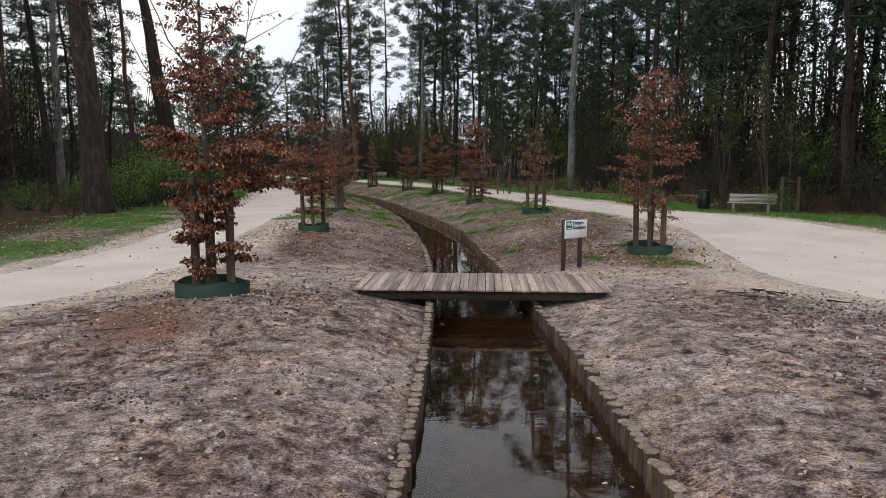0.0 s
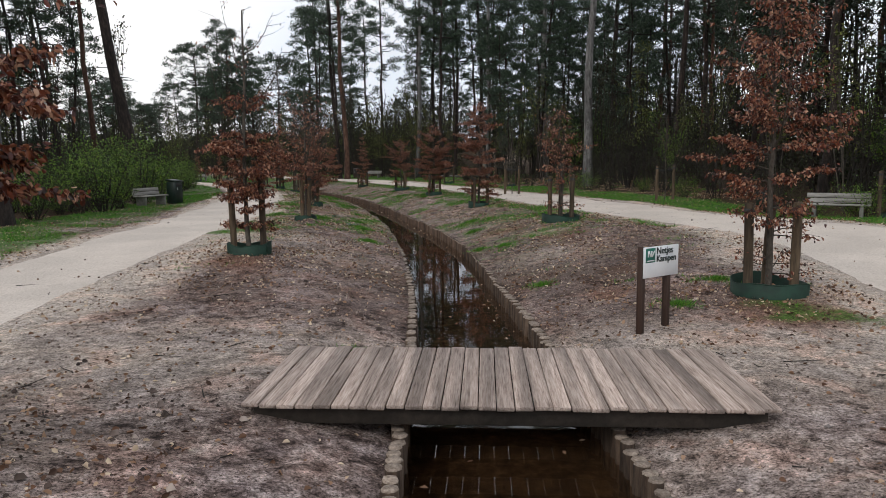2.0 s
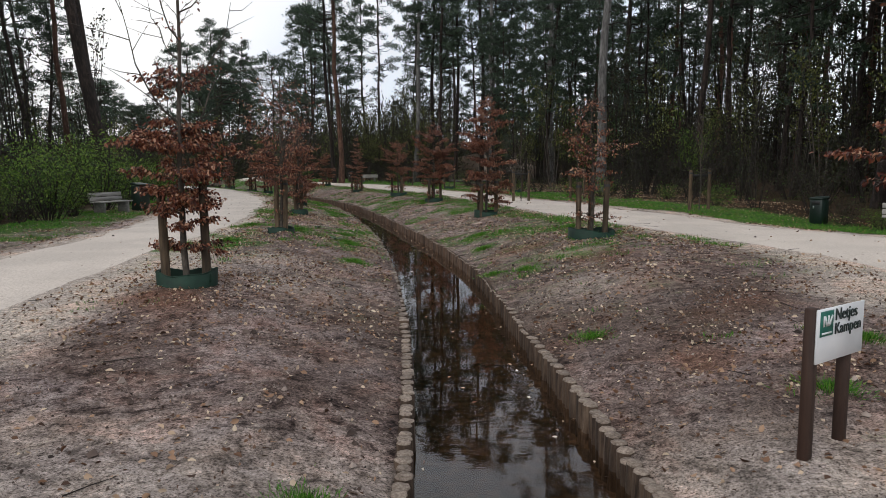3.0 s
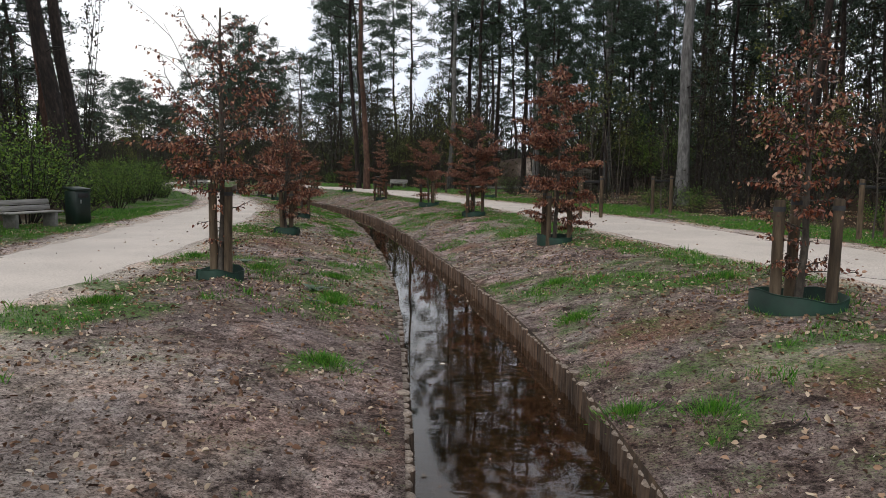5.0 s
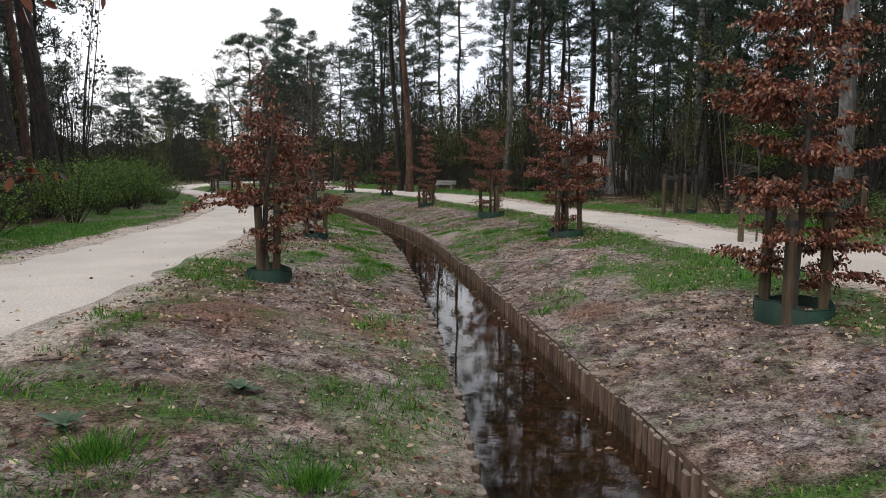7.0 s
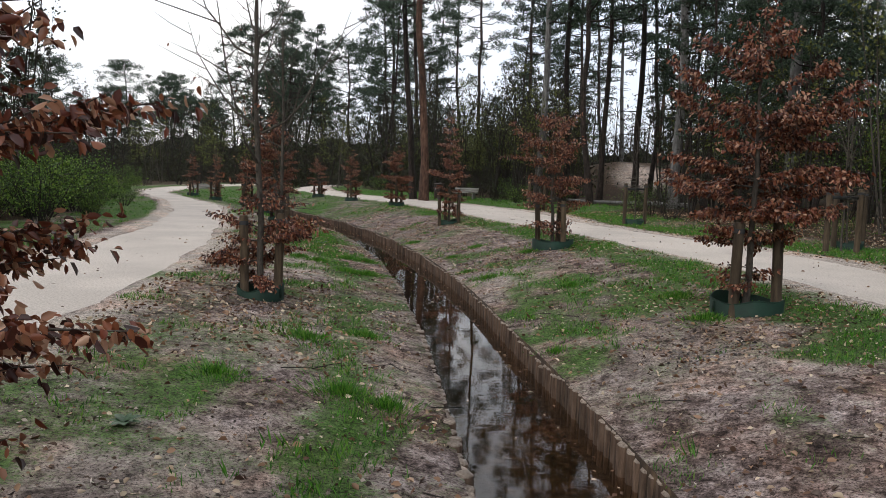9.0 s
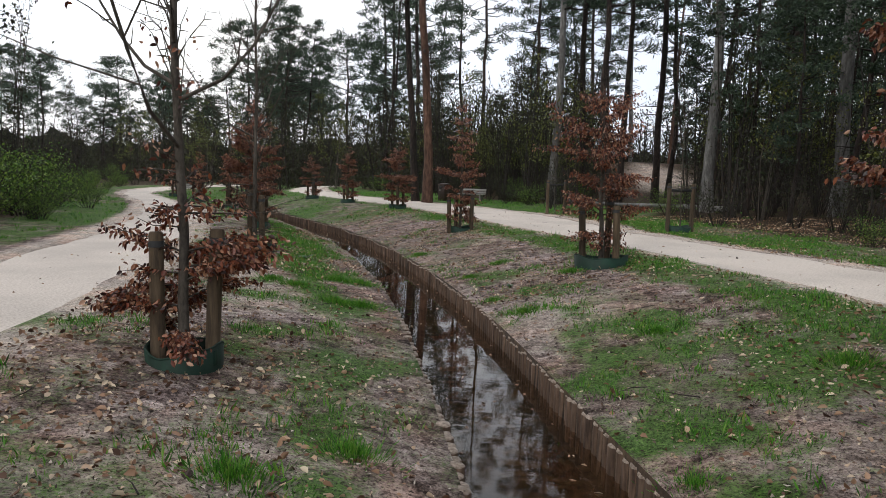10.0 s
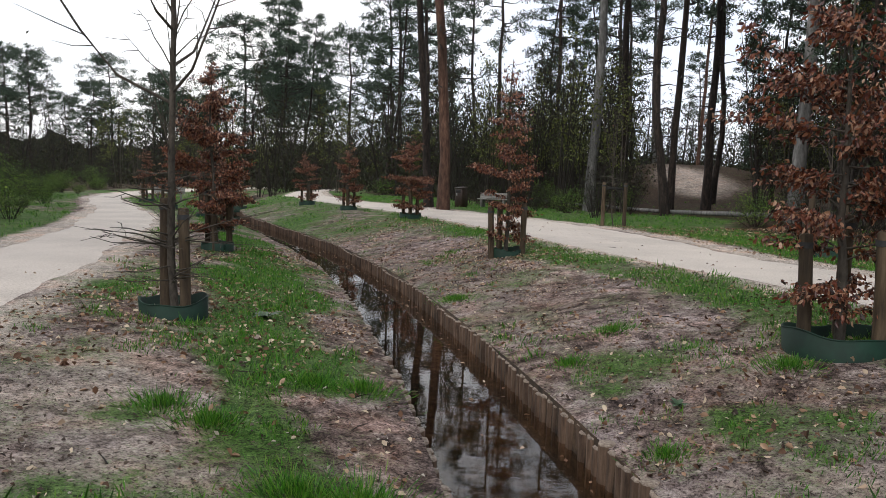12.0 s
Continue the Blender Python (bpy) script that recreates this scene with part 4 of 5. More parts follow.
DENSE = lambda h, w: [(0.3, w * 0.75, 0.9), (0.8, w * 0.8, 1.0), (1.3, w, 1.2), (h * 0.55, w * 0.9, 1.2), (h * 0.8, w * 0.5, 0.9), (h, 0.08, 0.4)]
BEECHES = [
    # x, y, height, profile, leaves, seed, bare twigs, collar radius, stake height
    (-2.43, 7.27, 4.4, [(0.2, 0.65, 1.3), (0.9, 0.55, 1.2), (1.2, 0.6, 1.2), (1.5, 1.0, 1.6), (2.0, 1.0, 1.7), (2.4, 0.7, 0.8), (3.1, 0.5, 0.3), (3.9, 0.45, 0.25), (4.4, 0.15, 0.2)], 5200, 11, 0, 0.46, 1.5),
    (-3.18, 16.4, 4.3, [(0.3, 0.5, 0.9), (0.9, 0.45, 0.9), (1.4, 0.6, 1.3), (2, 0.62, 1.3), (2.5, 0.4, 0.8), (2.8, 0.3, 0.1), (4.3, 0.25, 0.04)], 2300, 12, 8, 0.37, 1.35),
    (-4, 23.9, 3.72, [(0.28, 0.09, 0.1), (0.74, 0.56, 0.3), (1.12, 0.7, 0.35), (1.4, 0.84, 1), (1.95, 0.88, 1), (2.23, 0.47, 0.5), (3.07, 0.51, 0.35), (3.72, 0.09, 0.2)], 1000, 13, 4, 0.31, 1.3),
    (-5.55, 31.65, 3.06, [(0.18, 0.5, 0.8), (0.72, 0.45, 0.7), (0.99, 0.9, 1.3), (1.44, 0.95, 1.3), (1.8, 0.68, 1.2), (2.16, 0.27, 0.6), (3.06, 0.27, 0.05)], 1900, 14, 8, 0.31, 1.12),
    (-7.23, 38.55, 4.2, [(0.16, 0.6, 1.2), (0.56, 0.76, 1.2), (0.88, 0.64, 0.8), (1.12, 0.44, 0.25), (1.76, 0.48, 0.12), (2.56, 0.4, 0.02), (4.2, 0.2, 0)], 2500, 15, 8, 0.3, 1.08),
    (-10.05, 46.1, 4.86, [(0.27, 0.68, 0.02), (0.9, 0.77, 0.02), (1.62, 0.63, 0.04), (2.52, 0.72, 0.01), (4.68, 0.45, 0)], 500, 16, 34, 0.35, 1.17),
    (-12.74, 52.2, 3.7, DENSE(3.43, 0.84), 3400, 17, 0, 0.3, 1.14),
    (-15.67, 58.14, 2.89, DENSE(2.55, 0.51), 900, 18, 6, 0.32, 1.1),
    (-19.18, 63.65, 2.89, DENSE(2.55, 0.47), 700, 19, 6, 0.32, 1.1),
    (-22.3, 66.47, 2.89, DENSE(2.55, 0.51), 700, 31, 6, 0.32, 1.02),
    (-25.64, 70.15, 2.89, DENSE(2.55, 0.51), 600, 32, 6, 0.32, 1.02),
    (4.8, 13.1, 3.82, [(0.29, 0.54, 0.3), (0.88, 0.59, 0.4), (1.27, 0.83, 1.2), (1.86, 0.93, 1.2), (2.45, 0.59, 0.9), (3.04, 0.64, 0.8), (3.82, 0.15, 0.5)], 1900, 21, 4, 0.48, 1.18),
    (3.05, 22.23, 2.98, [(0.28, 0.47, 0.5), (0.84, 0.65, 0.7), (1.49, 0.7, 0.9), (1.95, 0.47, 0.6), (2.98, 0.19, 0.15)], 700, 22, 10, 0.45, 1.21),
    (0.9, 29.8, 3.78, [(0.18, 0.68, 1.1), (0.72, 0.68, 0.9), (1.17, 0.77, 1.2), (1.8, 0.88, 1.3), (2.61, 0.63, 1.2), (3.15, 0.45, 0.9), (3.69, 0.09, 0.5)], 3000, 23, 0, 0.37, 1.17),
    (-1.33, 38.65, 3.28, [(0.17, 0.42, 0.5), (0.67, 0.42, 0.4), (1.01, 0.84, 1.3), (1.68, 1.01, 1.3), (2.35, 0.71, 1.1), (3.28, 0.21, 0.5)], 3200, 24, 2, 0.37, 1.09),
    (-3.7, 45.8, 2.96, [(0.15, 0.54, 0.6), (0.66, 0.59, 0.7), (1.03, 0.85, 1), (1.63, 0.89, 1.1), (2.22, 0.66, 0.9), (2.96, 0.12, 0.5)], 1700, 25, 2, 0.42, 1.07),
    (-7.22, 53.05, 3.73, [(0.16, 0.45, 0.8), (0.81, 0.49, 0.9), (1.38, 0.61, 1.1), (2.11, 0.45, 0.9), (2.59, 0.32, 0.4), (3.73, 0.08, 0.2)], 1800, 26, 4, 0.3, 0.97),
    (-11.2, 62.3, 2.72, DENSE(2.55, 0.81), 1900, 27, 0, 0.36, 1.02),
    (-14.8, 67, 2.72, DENSE(2.55, 0.64), 1400, 28, 0, 0.34, 1.02),
    (-18.2, 71.4, 2.46, DENSE(2.29, 0.64), 1100, 29, 0, 0.34, 1.02),
    (-23.46, 75.32, 2.46, DENSE(2.29, 0.59), 900, 30, 0, 0.34, 1.02),
]
for bx, by, tall, prof, count, seed, bare, ring, post in BEECHES:
    bare_tree = sum(p[2] for p in prof) < 0.4
    limbs, hang, taper = {11: (7, 5, 0.7), 12: (6, 1, 0.7), 13: (8, 7, 0.7), 14: (5, 1, 0.7), 15: (8, 0.35, 0.55), 16: (8, 0, 0.6), 21: (4, 5, 0.8)}.get(seed, (0, 0, 0.86))
    beech(bx, by, tall, prof, count, seed, "leafless young beech with thin side twigs, staked" if bare_tree else "young beech still holding dry russet leaves, staked", bare, limbs=limbs, hang=hang, taper=taper)
    collar(bx, by, ring, seed)
    turn0 = {13: 0.1, 14: 0.5, 15: 0.4, 16: 0.0, 12: 0.2}.get(seed, RNG.uniform(0, 2 * math.pi))
    spread = {13: 0.1, 14: 0.1, 15: 0.2, 16: 0.15}.get(seed, 0.33 if 21 <= seed <= 26 else 0.26)
    for k in range(2 if seed in (12, 13, 14, 15, 16) else 3):
        a = turn0 + k * (3.0 if seed in (12, 13, 14, 15, 16) else 2.09) + RNG.uniform(-0.25, 0.25)
        stake(bx + spread * math.cos(a), by + spread * math.sin(a), post * RNG.uniform(0.93, 1.05), RNG.normal(0, 0.02, 2))

# ---- bare saplings beyond the paths, each with two stakes ----
for k, (bx, by, pot) in enumerate(((12.1, 23.8, True), (7.8, 30.8, False), (5.05, 39.7, False), (2.68, 47.0, True), (2.1, 45.7, False), (2.4, 37.1, False), (-1.3, 53.7, True), (-4.76, 61.4, False))):
    beech(bx, by, 3.2, [(0.8, 0.0, 0.0), (1.2, 0.45, 0.05), (2.0, 0.7, 0.08), (3.2, 0.35, 0.03)], 260, 40 + k, "leafless young tree between two stakes", 10, 0.022)
    if pot:
        collar(bx, by, 0.3, 60 + k)
    for s in (-1, 1):
        st = stake(bx + 0.32 * s, by + 0.08 * s, 1.3, (0, 0))
        if s == 1:
            st.matrix_basis = pose(bx + 0.32, by + 0.08, stand(bx, by), 0, 0, math.degrees(math.atan2(0.16, 0.64)))
            part("crossbar", Shape().box((-0.33, 0.0, 1.12), (0.72, 0.03, 0.07), bevel=0.008), M_RUBBER, st, "dark strap between the stakes")

# ---- benches and bins ----


def bench(x, y, turn, label):
    b = thing("park_bench", x, y, stand(x, y), label, "bench", "benches beside the paths", turn)
    for s in (-0.58, 0.58):
        leg = Shape().box((s, 0.0, 0.13), (0.1, 0.42, 0.5), bevel=0.015)
        part("leg", leg, M_CONCRETE, b, "grey concrete leg")
        part("back_support", Shape().box((s, 0.26, 0.5), (0.07, 0.05, 0.42), pose(0, 0, 0, -14, 0, 0), 0.006), M_CONCRETE, b)
    for k in range(3):
        part("seat_slat", Shape().box((0, -0.16 + 0.15 * k, 0.4), (1.6, 0.125, 0.04), bevel=0.008), M_BENCH, b)
    for k in range(2):
        part("back_slat", Shape().box((0, 0.235 + 0.035 * k, 0.5 + 0.145 * k), (1.6, 0.035, 0.13), pose(0, 0, 0, -14, 0, 0), 0.008), M_BENCH, b)
    return b


bench(10.94, 24.24, -28, "grey weathered slatted park bench on the grass verge")
bench(-11.88, 31.11, 78, "grey weathered slatted park bench beside green shrubs")
bench(-27.46, 75.13, 30, "low dark wooden bench on the grass between path and brook")
bench(-9.86, 75.12, -14, "grey slatted park bench at the wood's edge")


def litter_bin(x, y, turn, material, label, size=1.0):
    b = thing("litter_bin", x, y, stand(x, y), label, "litter bin", "bins beside the paths", turn)
    sh = Shape()
    sh.box((0, 0, 0.44), (0.46, 0.46, 0.9), bevel=0.03)
    part("body", sh, material, b)
    part("lid", Shape().box((0, 0, 0.93), (0.5, 0.5, 0.07), pose(0, 0, 0, 6, 0, 0), 0.02), material, b, "slanted lid")
    # no hole is cut: a black plate paints the dark inside
    part("opening", Shape().box((0, -0.236, 0.76), (0.3, 0.012, 0.13), bevel=0.004), M_RUBBER, b, "black plate standing in for the shaded opening")
    part("plate", Shape().box((-0.08, -0.234, 0.6), (0.05, 0.008, 0.1), bevel=0.002), M_METAL, b, "small steel plate")
    b.scale = (size, size, size)


litter_bin(10.5, 28.4, -55, M_BIN, "dark green steel litter bin on the grass verge", 0.8)
litter_bin(-11.56, 32.55, 70, M_BIN, "dark green steel litter bin beside a bench")
litter_bin(-11.36, 74.2, -30, M_BIN_BROWN, "dark brown litter bin near a bench")

# ---- fallen trunk by the right path ----


def fallen_trunk():
    t = thing("fallen_trunk", -3.0, 72.6, stand(-3.0, 72.6), "long pale barkless fallen trunk lying in the grass", "fallen log")
    q = np.linspace(0, 1, 14)
    line = np.stack([-4.2 + 9.4 * q, 5.6 - 13.2 * q + 0.25 * np.sin(q * 7), 0.12 + 0.1 * q + 0.04 * np.sin(q * 9)], 1)
    part("trunk", Shape().tube(line, 0.05 + 0.07 * q, 10), M_PALE, t, smooth=True)
    part("limb", Shape().tube([(-3.7, 5.0, 0.15), (-4.5, 5.4, 0.28), (-5.4, 5.5, 0.4)], [0.06, 0.04, 0.02], 6), M_PALE, t, "pale broken limb")


fallen_trunk()

# ---- pines ----


def pine_model(seed, tall, crown_from, girth, spread, bark, sway=0.5, clumps=66, tufts=34):
    """A Scots pine: bare curved trunk, dead snags, limbs and needle clumps high up. Built at the origin."""
    global RNG
    RNG = np.random.default_rng(seed)
    t = thing("pine_tree", 0, 0, 0, "tall pine with a bare trunk and dark green crown", "tree", "pines of the wood")
    n = 12
    hs = np.linspace(-0.3, tall, n)
    drift = np.cumsum(RNG.normal(0, sway * 0.16, (n, 2)), 0)
    drift -= drift[1]
    stem = np.stack([drift[:, 0], drift[:, 1], hs], 1)
    q = np.clip(hs / tall, 0, 1)
    rad = girth * (1 - 0.72 * q) * (1 + 0.35 * np.exp(-np.maximum(hs, 0) / 0.35))
    part("trunk", Shape().tube(stem, rad, 9), bark, t, smooth=True)
    wood, spots = Shape(), []

    def at(z):
        return np.array([np.interp(z, hs, stem[:, 0]), np.interp(z, hs, stem[:, 1]), z])

    for k in range(14):
        z = RNG.uniform(min(0.15, 0.6 * crown_from) * tall, crown_from * tall)
        a = RNG.uniform(0, 6.28)
        l = RNG.uniform(0.4, 1.6)
        p = at(z)
        wood.tube([p, p + np.array([math.cos(a), math.sin(a), 0.05]) * l * 0.6, p + np.array([math.cos(a) * l, math.sin(a) * l, -0.1 * l])], [0.035, 0.02, 0.008], 4, False)
    for k in range(clumps):
        f = RNG.uniform(0, 1) ** 0.8
        z = tall * (crown_from + (1.0 - crown_from) * f)
        reach = spread * (0.35 + 0.75 * math.sin(math.pi * min(1.0, 0.18 + 0.8 * f))) * RNG.uniform(0.35, 1.0)
        a = RNG.uniform(0, 6.28)
        p = at(min(z, tall * 0.99))
        end = p + np.array([math.cos(a) * reach, math.sin(a) * reach, RNG.uniform(0.05, 0.55) * reach])
        if k % 2 == 0:
            mid = (p + end) / 2 + np.array([0, 0, -0.12 * reach])
            wood.tube([p, mid, end], [0.06 * (1.2 - f), 0.04 * (1.2 - f), 0.012], 4, False)
        m = int(2.5 * tufts * RNG.uniform(0.6, 1.4))
        c = unit(m) * (RNG.uniform(0, 1, (m, 1)) ** 0.45) * np.array([0.72, 0.72, 0.36]) * RNG.uniform(0.65, 1.25)
        spots.append(end + c)
    tagged(part("branching", wood, M_TWIG, t, "dark limbs and dead snags"), kind="stuff")
    p = np.concatenate(spots)
    ways = unit(len(p)) + np.array([0, 0, 0.5])
    co, qd = blades(p, ways, RNG.uniform(0.22, 0.44, len(p)), RNG.uniform(0.06, 0.105, len(p)), 0.2)
    part("foliage", raw_mesh("foliage", co, qd, [M_NEEDLE]), None, t, "dark green needle clumps")
    return t


def plant(model, x, y, turn, grow=1.0, tilt=(0, 0), first=False, label="", z=None):
    z = stand(x, y) if z is None else z
    m = pose(x, y, z, tilt[0], tilt[1], 0) @ pose(0, 0, 0, 0, 0, turn) @ Matrix.Scale(grow, 4)
    ob = copy_thing(model, m)
    if label:
        tagged(ob, label)
    return ob


MODELS = [
    pine_model(101, 24, 0.42, 0.2, 3.0, M_PINE),
    pine_model(102, 26, 0.5, 0.23, 2.6, M_PINE_RED, 0.4),
    pine_model(103, 22, 0.38, 0.17, 2.5, M_PINE, 0.7),
    pine_model(104, 25, 0.46, 0.2, 3.2, M_PINE, 0.9),
    pine_model(105, 20, 0.4, 0.16, 2.3, M_PINE, 0.8, 88),
    pine_model(106, 24, 0.48, 0.28, 3.4, M_PALE, 0.5),
]
MODELS.append(pine_model(109, 23, 0.7, 0.42, 3.0, M_PINE, 0.6, 50))
ROUND_PINES = [pine_model(110, 17, 0.58, 0.2, 3.9, M_PINE, 0.5, 84, 30), pine_model(111, 15, 0.5, 0.18, 3.6, M_PINE, 0.7, 80, 30)]
DENSE_PINES = [pine_model(107, 19, 0.22, 0.16, 3.0, M_PINE, 0.5, 90, 34), pine_model(108, 23, 0.34, 0.19, 3.2, M_PINE, 0.6, 84, 34)]
TAKEN = []


def clearing(px, py):
    """The open line of sight towards the sandy clearing."""
    a = math.degrees(math.atan2(px + 6, py - 39.2))
    return 4.5 < a < 12.5 and 50 < py < 112


STANDING_PINES = [
    # x, y, model, growth, tilt about x and y
    (-12.08, 22.1, 6, 1.0, (0, -3.6)), (-17.0, 40.8, 6, 0.85, (0, -9.5)), (-19.9, 46.3, 6, 0.85, (0, -8.0)), (7.05, 45.8, 5, 0.95, (0, 1.0)), (10.34, 56.46, 0, 1.0, (0, 0)),
    (21.17, 46.99, 1, 1.0, (0, 0)), (18.69, 49.39, 1, 0.95, (0, 1)), (-2.78, 99.14, 0, 1.0, (0, 0)), (-5.2, 73.2, 5, 0.88, (0, 0)), (-7.42, 99.52, 3, 1.05, (0, 0)),
    (-3.67, 74.8, 0, 1.0, (0, 0)), (-2.4, 69.8, 2, 1.05, (0, -2.5)), (-1.6, 73.5, 0, 0.9, (0, 0)), (0.8, 78.0, 0, 1.1, (0, -1)), (1.5, 65.5, 5, 0.9, (0, -1)), (-11.4, 70.0, 1, 1.05, (0, -1.5)), (-12.6, 72.0, 0, 1.0, (0, -2)),
    (-17.27, 96.39, 3, 1.1, (0, -1)), (-22.5, 108.0, 0, 1.1, (0, -2)), (-25.0, 112.0, 4, 1.2, (0, 1)), (-15.44, 108.83, 2, 1.1, (0, 0)), (2.65, 86.3, 2, 1.1, (0, 0)),
    (-47.52, 138.21, 4, 1.3, (0, 2)), (-49.63, 143.17, 2, 1.3, (0, -2)), (-45.11, 140.25, 2, 1.12, (0, 3)), (-43.76, 145.26, 4, 1.1, (0, -1)), (-28.87, 54.11, 3, 0.95, (0, -8)), (-34.04, 62, 0, 0.95, (0, -5)),
]
for k, (px, py, mi, grow, tilt) in enumerate(STANDING_PINES):
    plant(MODELS[mi], px, py, 53 * k % 360, grow, tilt)
    TAKEN.append((px, py))
WOOD = np.random.default_rng(55)


def scatter(count, area, keep, gap, models, grow, tries=6000):
    done = 0
    for _ in range(tries):
        if done >= count:
            break
        px, py = WOOD.uniform(area[0], area[1]), WOOD.uniform(area[2], area[3])
        if not keep(px, py) or any((px - a) ** 2 + (py - b) ** 2 < gap * gap for a, b in TAKEN):
            continue
        TAKEN.append((px, py))
        plant(models[WOOD.integers(len(models))], px, py, WOOD.uniform(0, 360), WOOD.uniform(*grow), (WOOD.normal(0, 1.6), WOOD.normal(0, 1.6)))
        done += 1


right_of = lambda d: (lambda px, py: px - at_y(RIGHT_OUT, py) > d and not clearing(px, py))
left_of = lambda d: (lambda px, py: at_y(LEFT_OUT, py) - px > d)
scatter(20, (8, 30, 20, 70), right_of(9), 3.2, MODELS[:6], (0.72, 1.0))
scatter(20, (-6, 45, 30, 110), right_of(10), 3.4, MODELS[:6], (0.85, 1.12))
scatter(8, (6, 32, 52, 88), right_of(8), 2.8, MODELS[:6], (0.85, 1.05))
scatter(5, (8, 24, 50, 82), right_of(8), 2.8, DENSE_PINES, (0.6, 0.8))
scatter(10, (15, 34, 14, 40), right_of(5), 2.6, DENSE_PINES, (0.8, 1.0))
scatter(5, (2, 10, 55, 74), right_of(5), 2.6, DENSE_PINES, (0.6, 0.75))
scatter(6, (14, 50, 42, 90), right_of(14), 3.0, DENSE_PINES, (0.6, 0.8))
scatter(9, (-24, 14, 92, 128), right_of(4), 3.4, MODELS[:6], (0.9, 1.15))
scatter(6, (-20, 4, 112, 135), right_of(4), 3.2, DENSE_PINES, (0.5, 0.75))
scatter(4, (8, 32, 112, 135), right_of(4), 3.2, DENSE_PINES, (0.7, 0.95))
scatter(30, (-50, -14, 12, 66), left_of(7), 4.0, MODELS[:6], (0.75, 1.0))
scatter(16, (-60, -24, 8, 70), left_of(14), 3.6, DENSE_PINES, (0.6, 0.9))
scatter(36, (-130, -34, 122, 200), lambda a, b: b > 122 + 0.3 * max(0, -40 - a), 4.6, ROUND_PINES, (0.75, 1.35))
scatter(12, (-110, -40, 122, 150), lambda a, b: True, 4.0, ROUND_PINES, (0.6, 0.95))
scatter(16, (-62, -22, 18, 74), left_of(11), 2.8, DENSE_PINES, (0.5, 0.8))
scatter(22, (13, 34, 20, 48), right_of(6), 2.2, DENSE_PINES, (0.75, 1.0))
scatter(16, (0, 15, 58, 92), right_of(7), 2.2, DENSE_PINES, (0.36, 0.5))
for m in MODELS + DENSE_PINES + ROUND_PINES:
    for o in (*m.children_recursive, m):
        bpy.data.objects.remove(o)

# ---- undergrowth ----


def thicket_model(seed, tall, spread, leaves, material, label, name="shrub", stems=16, leaf=0.07, group="shrubs at the wood's edge", bark=None):
    bark = bark or M_TWIG
    global RNG
    RNG = np.random.default_rng(seed)
    t = thing(name, 0, 0, 0, label, "shrub" if name == "shrub" else "tree", group)
    wood, spots = Shape(), []
    for k in range(stems):
        a, r = RNG.uniform(0, 6.28), spread * RNG.uniform(0.2, 1.0)
        top = np.array([math.cos(a) * r, math.sin(a) * r, tall * RNG.uniform(0.55, 1.0)])
        foot = top * np.array([0.18, 0.18, 0]) + np.array([0, 0, -0.05])
        mid = foot + (top - foot) * 0.5 + RNG.normal(0, 0.06 * spread, 3)
        r0 = 0.006 + 0.0035 * tall
        wood.tube([foot, mid, top], [r0, r0 * 0.7, r0 * 0.2], 4, False)
        for _ in range(4):
            u = RNG.uniform(0.3, 1.0)
            p = foot + (top - foot) * u
            tip = p + unit(1)[0] * np.array([1, 1, 0.7]) * spread * 0.35 + np.array([0, 0, 0.1 * tall])
            wood.tube([p, tip], [r0 * 0.4, r0 * 0.12], 3, False)
            m = leaves // (stems * 4)
            if m:
                spots.append(p + (tip - p) * RNG.uniform(0.1, 1.1, (m, 1)) + RNG.normal(0, 0.09 * spread, (m, 3)))
    tagged(part("branching", wood, bark, t, "thin upright stems"), kind="stuff")
    if spots:
        p = np.concatenate(spots)
        p[:, 2] = np.maximum(p[:, 2], 0.03)
        size = leaf * RNG.uniform(0.6, 1.4, len(p))
        co, q = blades(p, unit(len(p)) + np.array([0, 0, 0.2]), size, size * 0.6, 0.25)
        part("foliage", raw_mesh("foliage", co, q, [material]), None, t)
    return t


GREEN_BUSH = [thicket_model(201, 1.4, 1.0, 2300, M_SPRING, "bushy green shrub with fresh spring leaves", leaf=0.046, stems=26), thicket_model(202, 1.0, 1.0, 1900, M_SPRING, "low green shrub with fresh leaves", leaf=0.044, stems=24)]
BROWN_BUSH = [thicket_model(203, 2.2, 1.3, 460, M_BRUSH, "dark half-bare shrub at the wood's edge"), thicket_model(204, 1.4, 1.2, 420, M_BRUSH, "low dark brown brushwood")]
SAPLING = [thicket_model(205, 7.5, 1.7, 900, M_OLIVE, "slender sapling with sparse olive green leaves", "sapling", 6, 0.11, "saplings in the wood"),
           thicket_model(206, 6.0, 1.5, 700, M_OLIVE, "slender nearly leafless grey-stemmed sapling", "sapling", 4, 0.1, "saplings in the wood", M_BARK),
           thicket_model(207, 9.0, 1.7, 640, M_BRUSH, "slender dark sapling with dull brownish leaves", "sapling", 6, 0.14, "saplings in the wood")]
LEAFY = thicket_model(208, 5.0, 1.8, 2400, M_SPRING, "leafy young tree with fresh green leaves at the wood's edge", "sapling", 9, 0.09, "saplings in the wood")
for lx, ly, grow in ((18.26, 29.65, 1.15), (20.64, 31.45, 1.0), (16.52, 31.81, 0.85), (22.1, 28.33, 1.0), (11.44, 43.11, 0.9), (7.96, 59.98, 1.0), (10.34, 63.06, 1.1)):
    plant(LEAFY, lx, ly, 77 * lx % 360, grow)


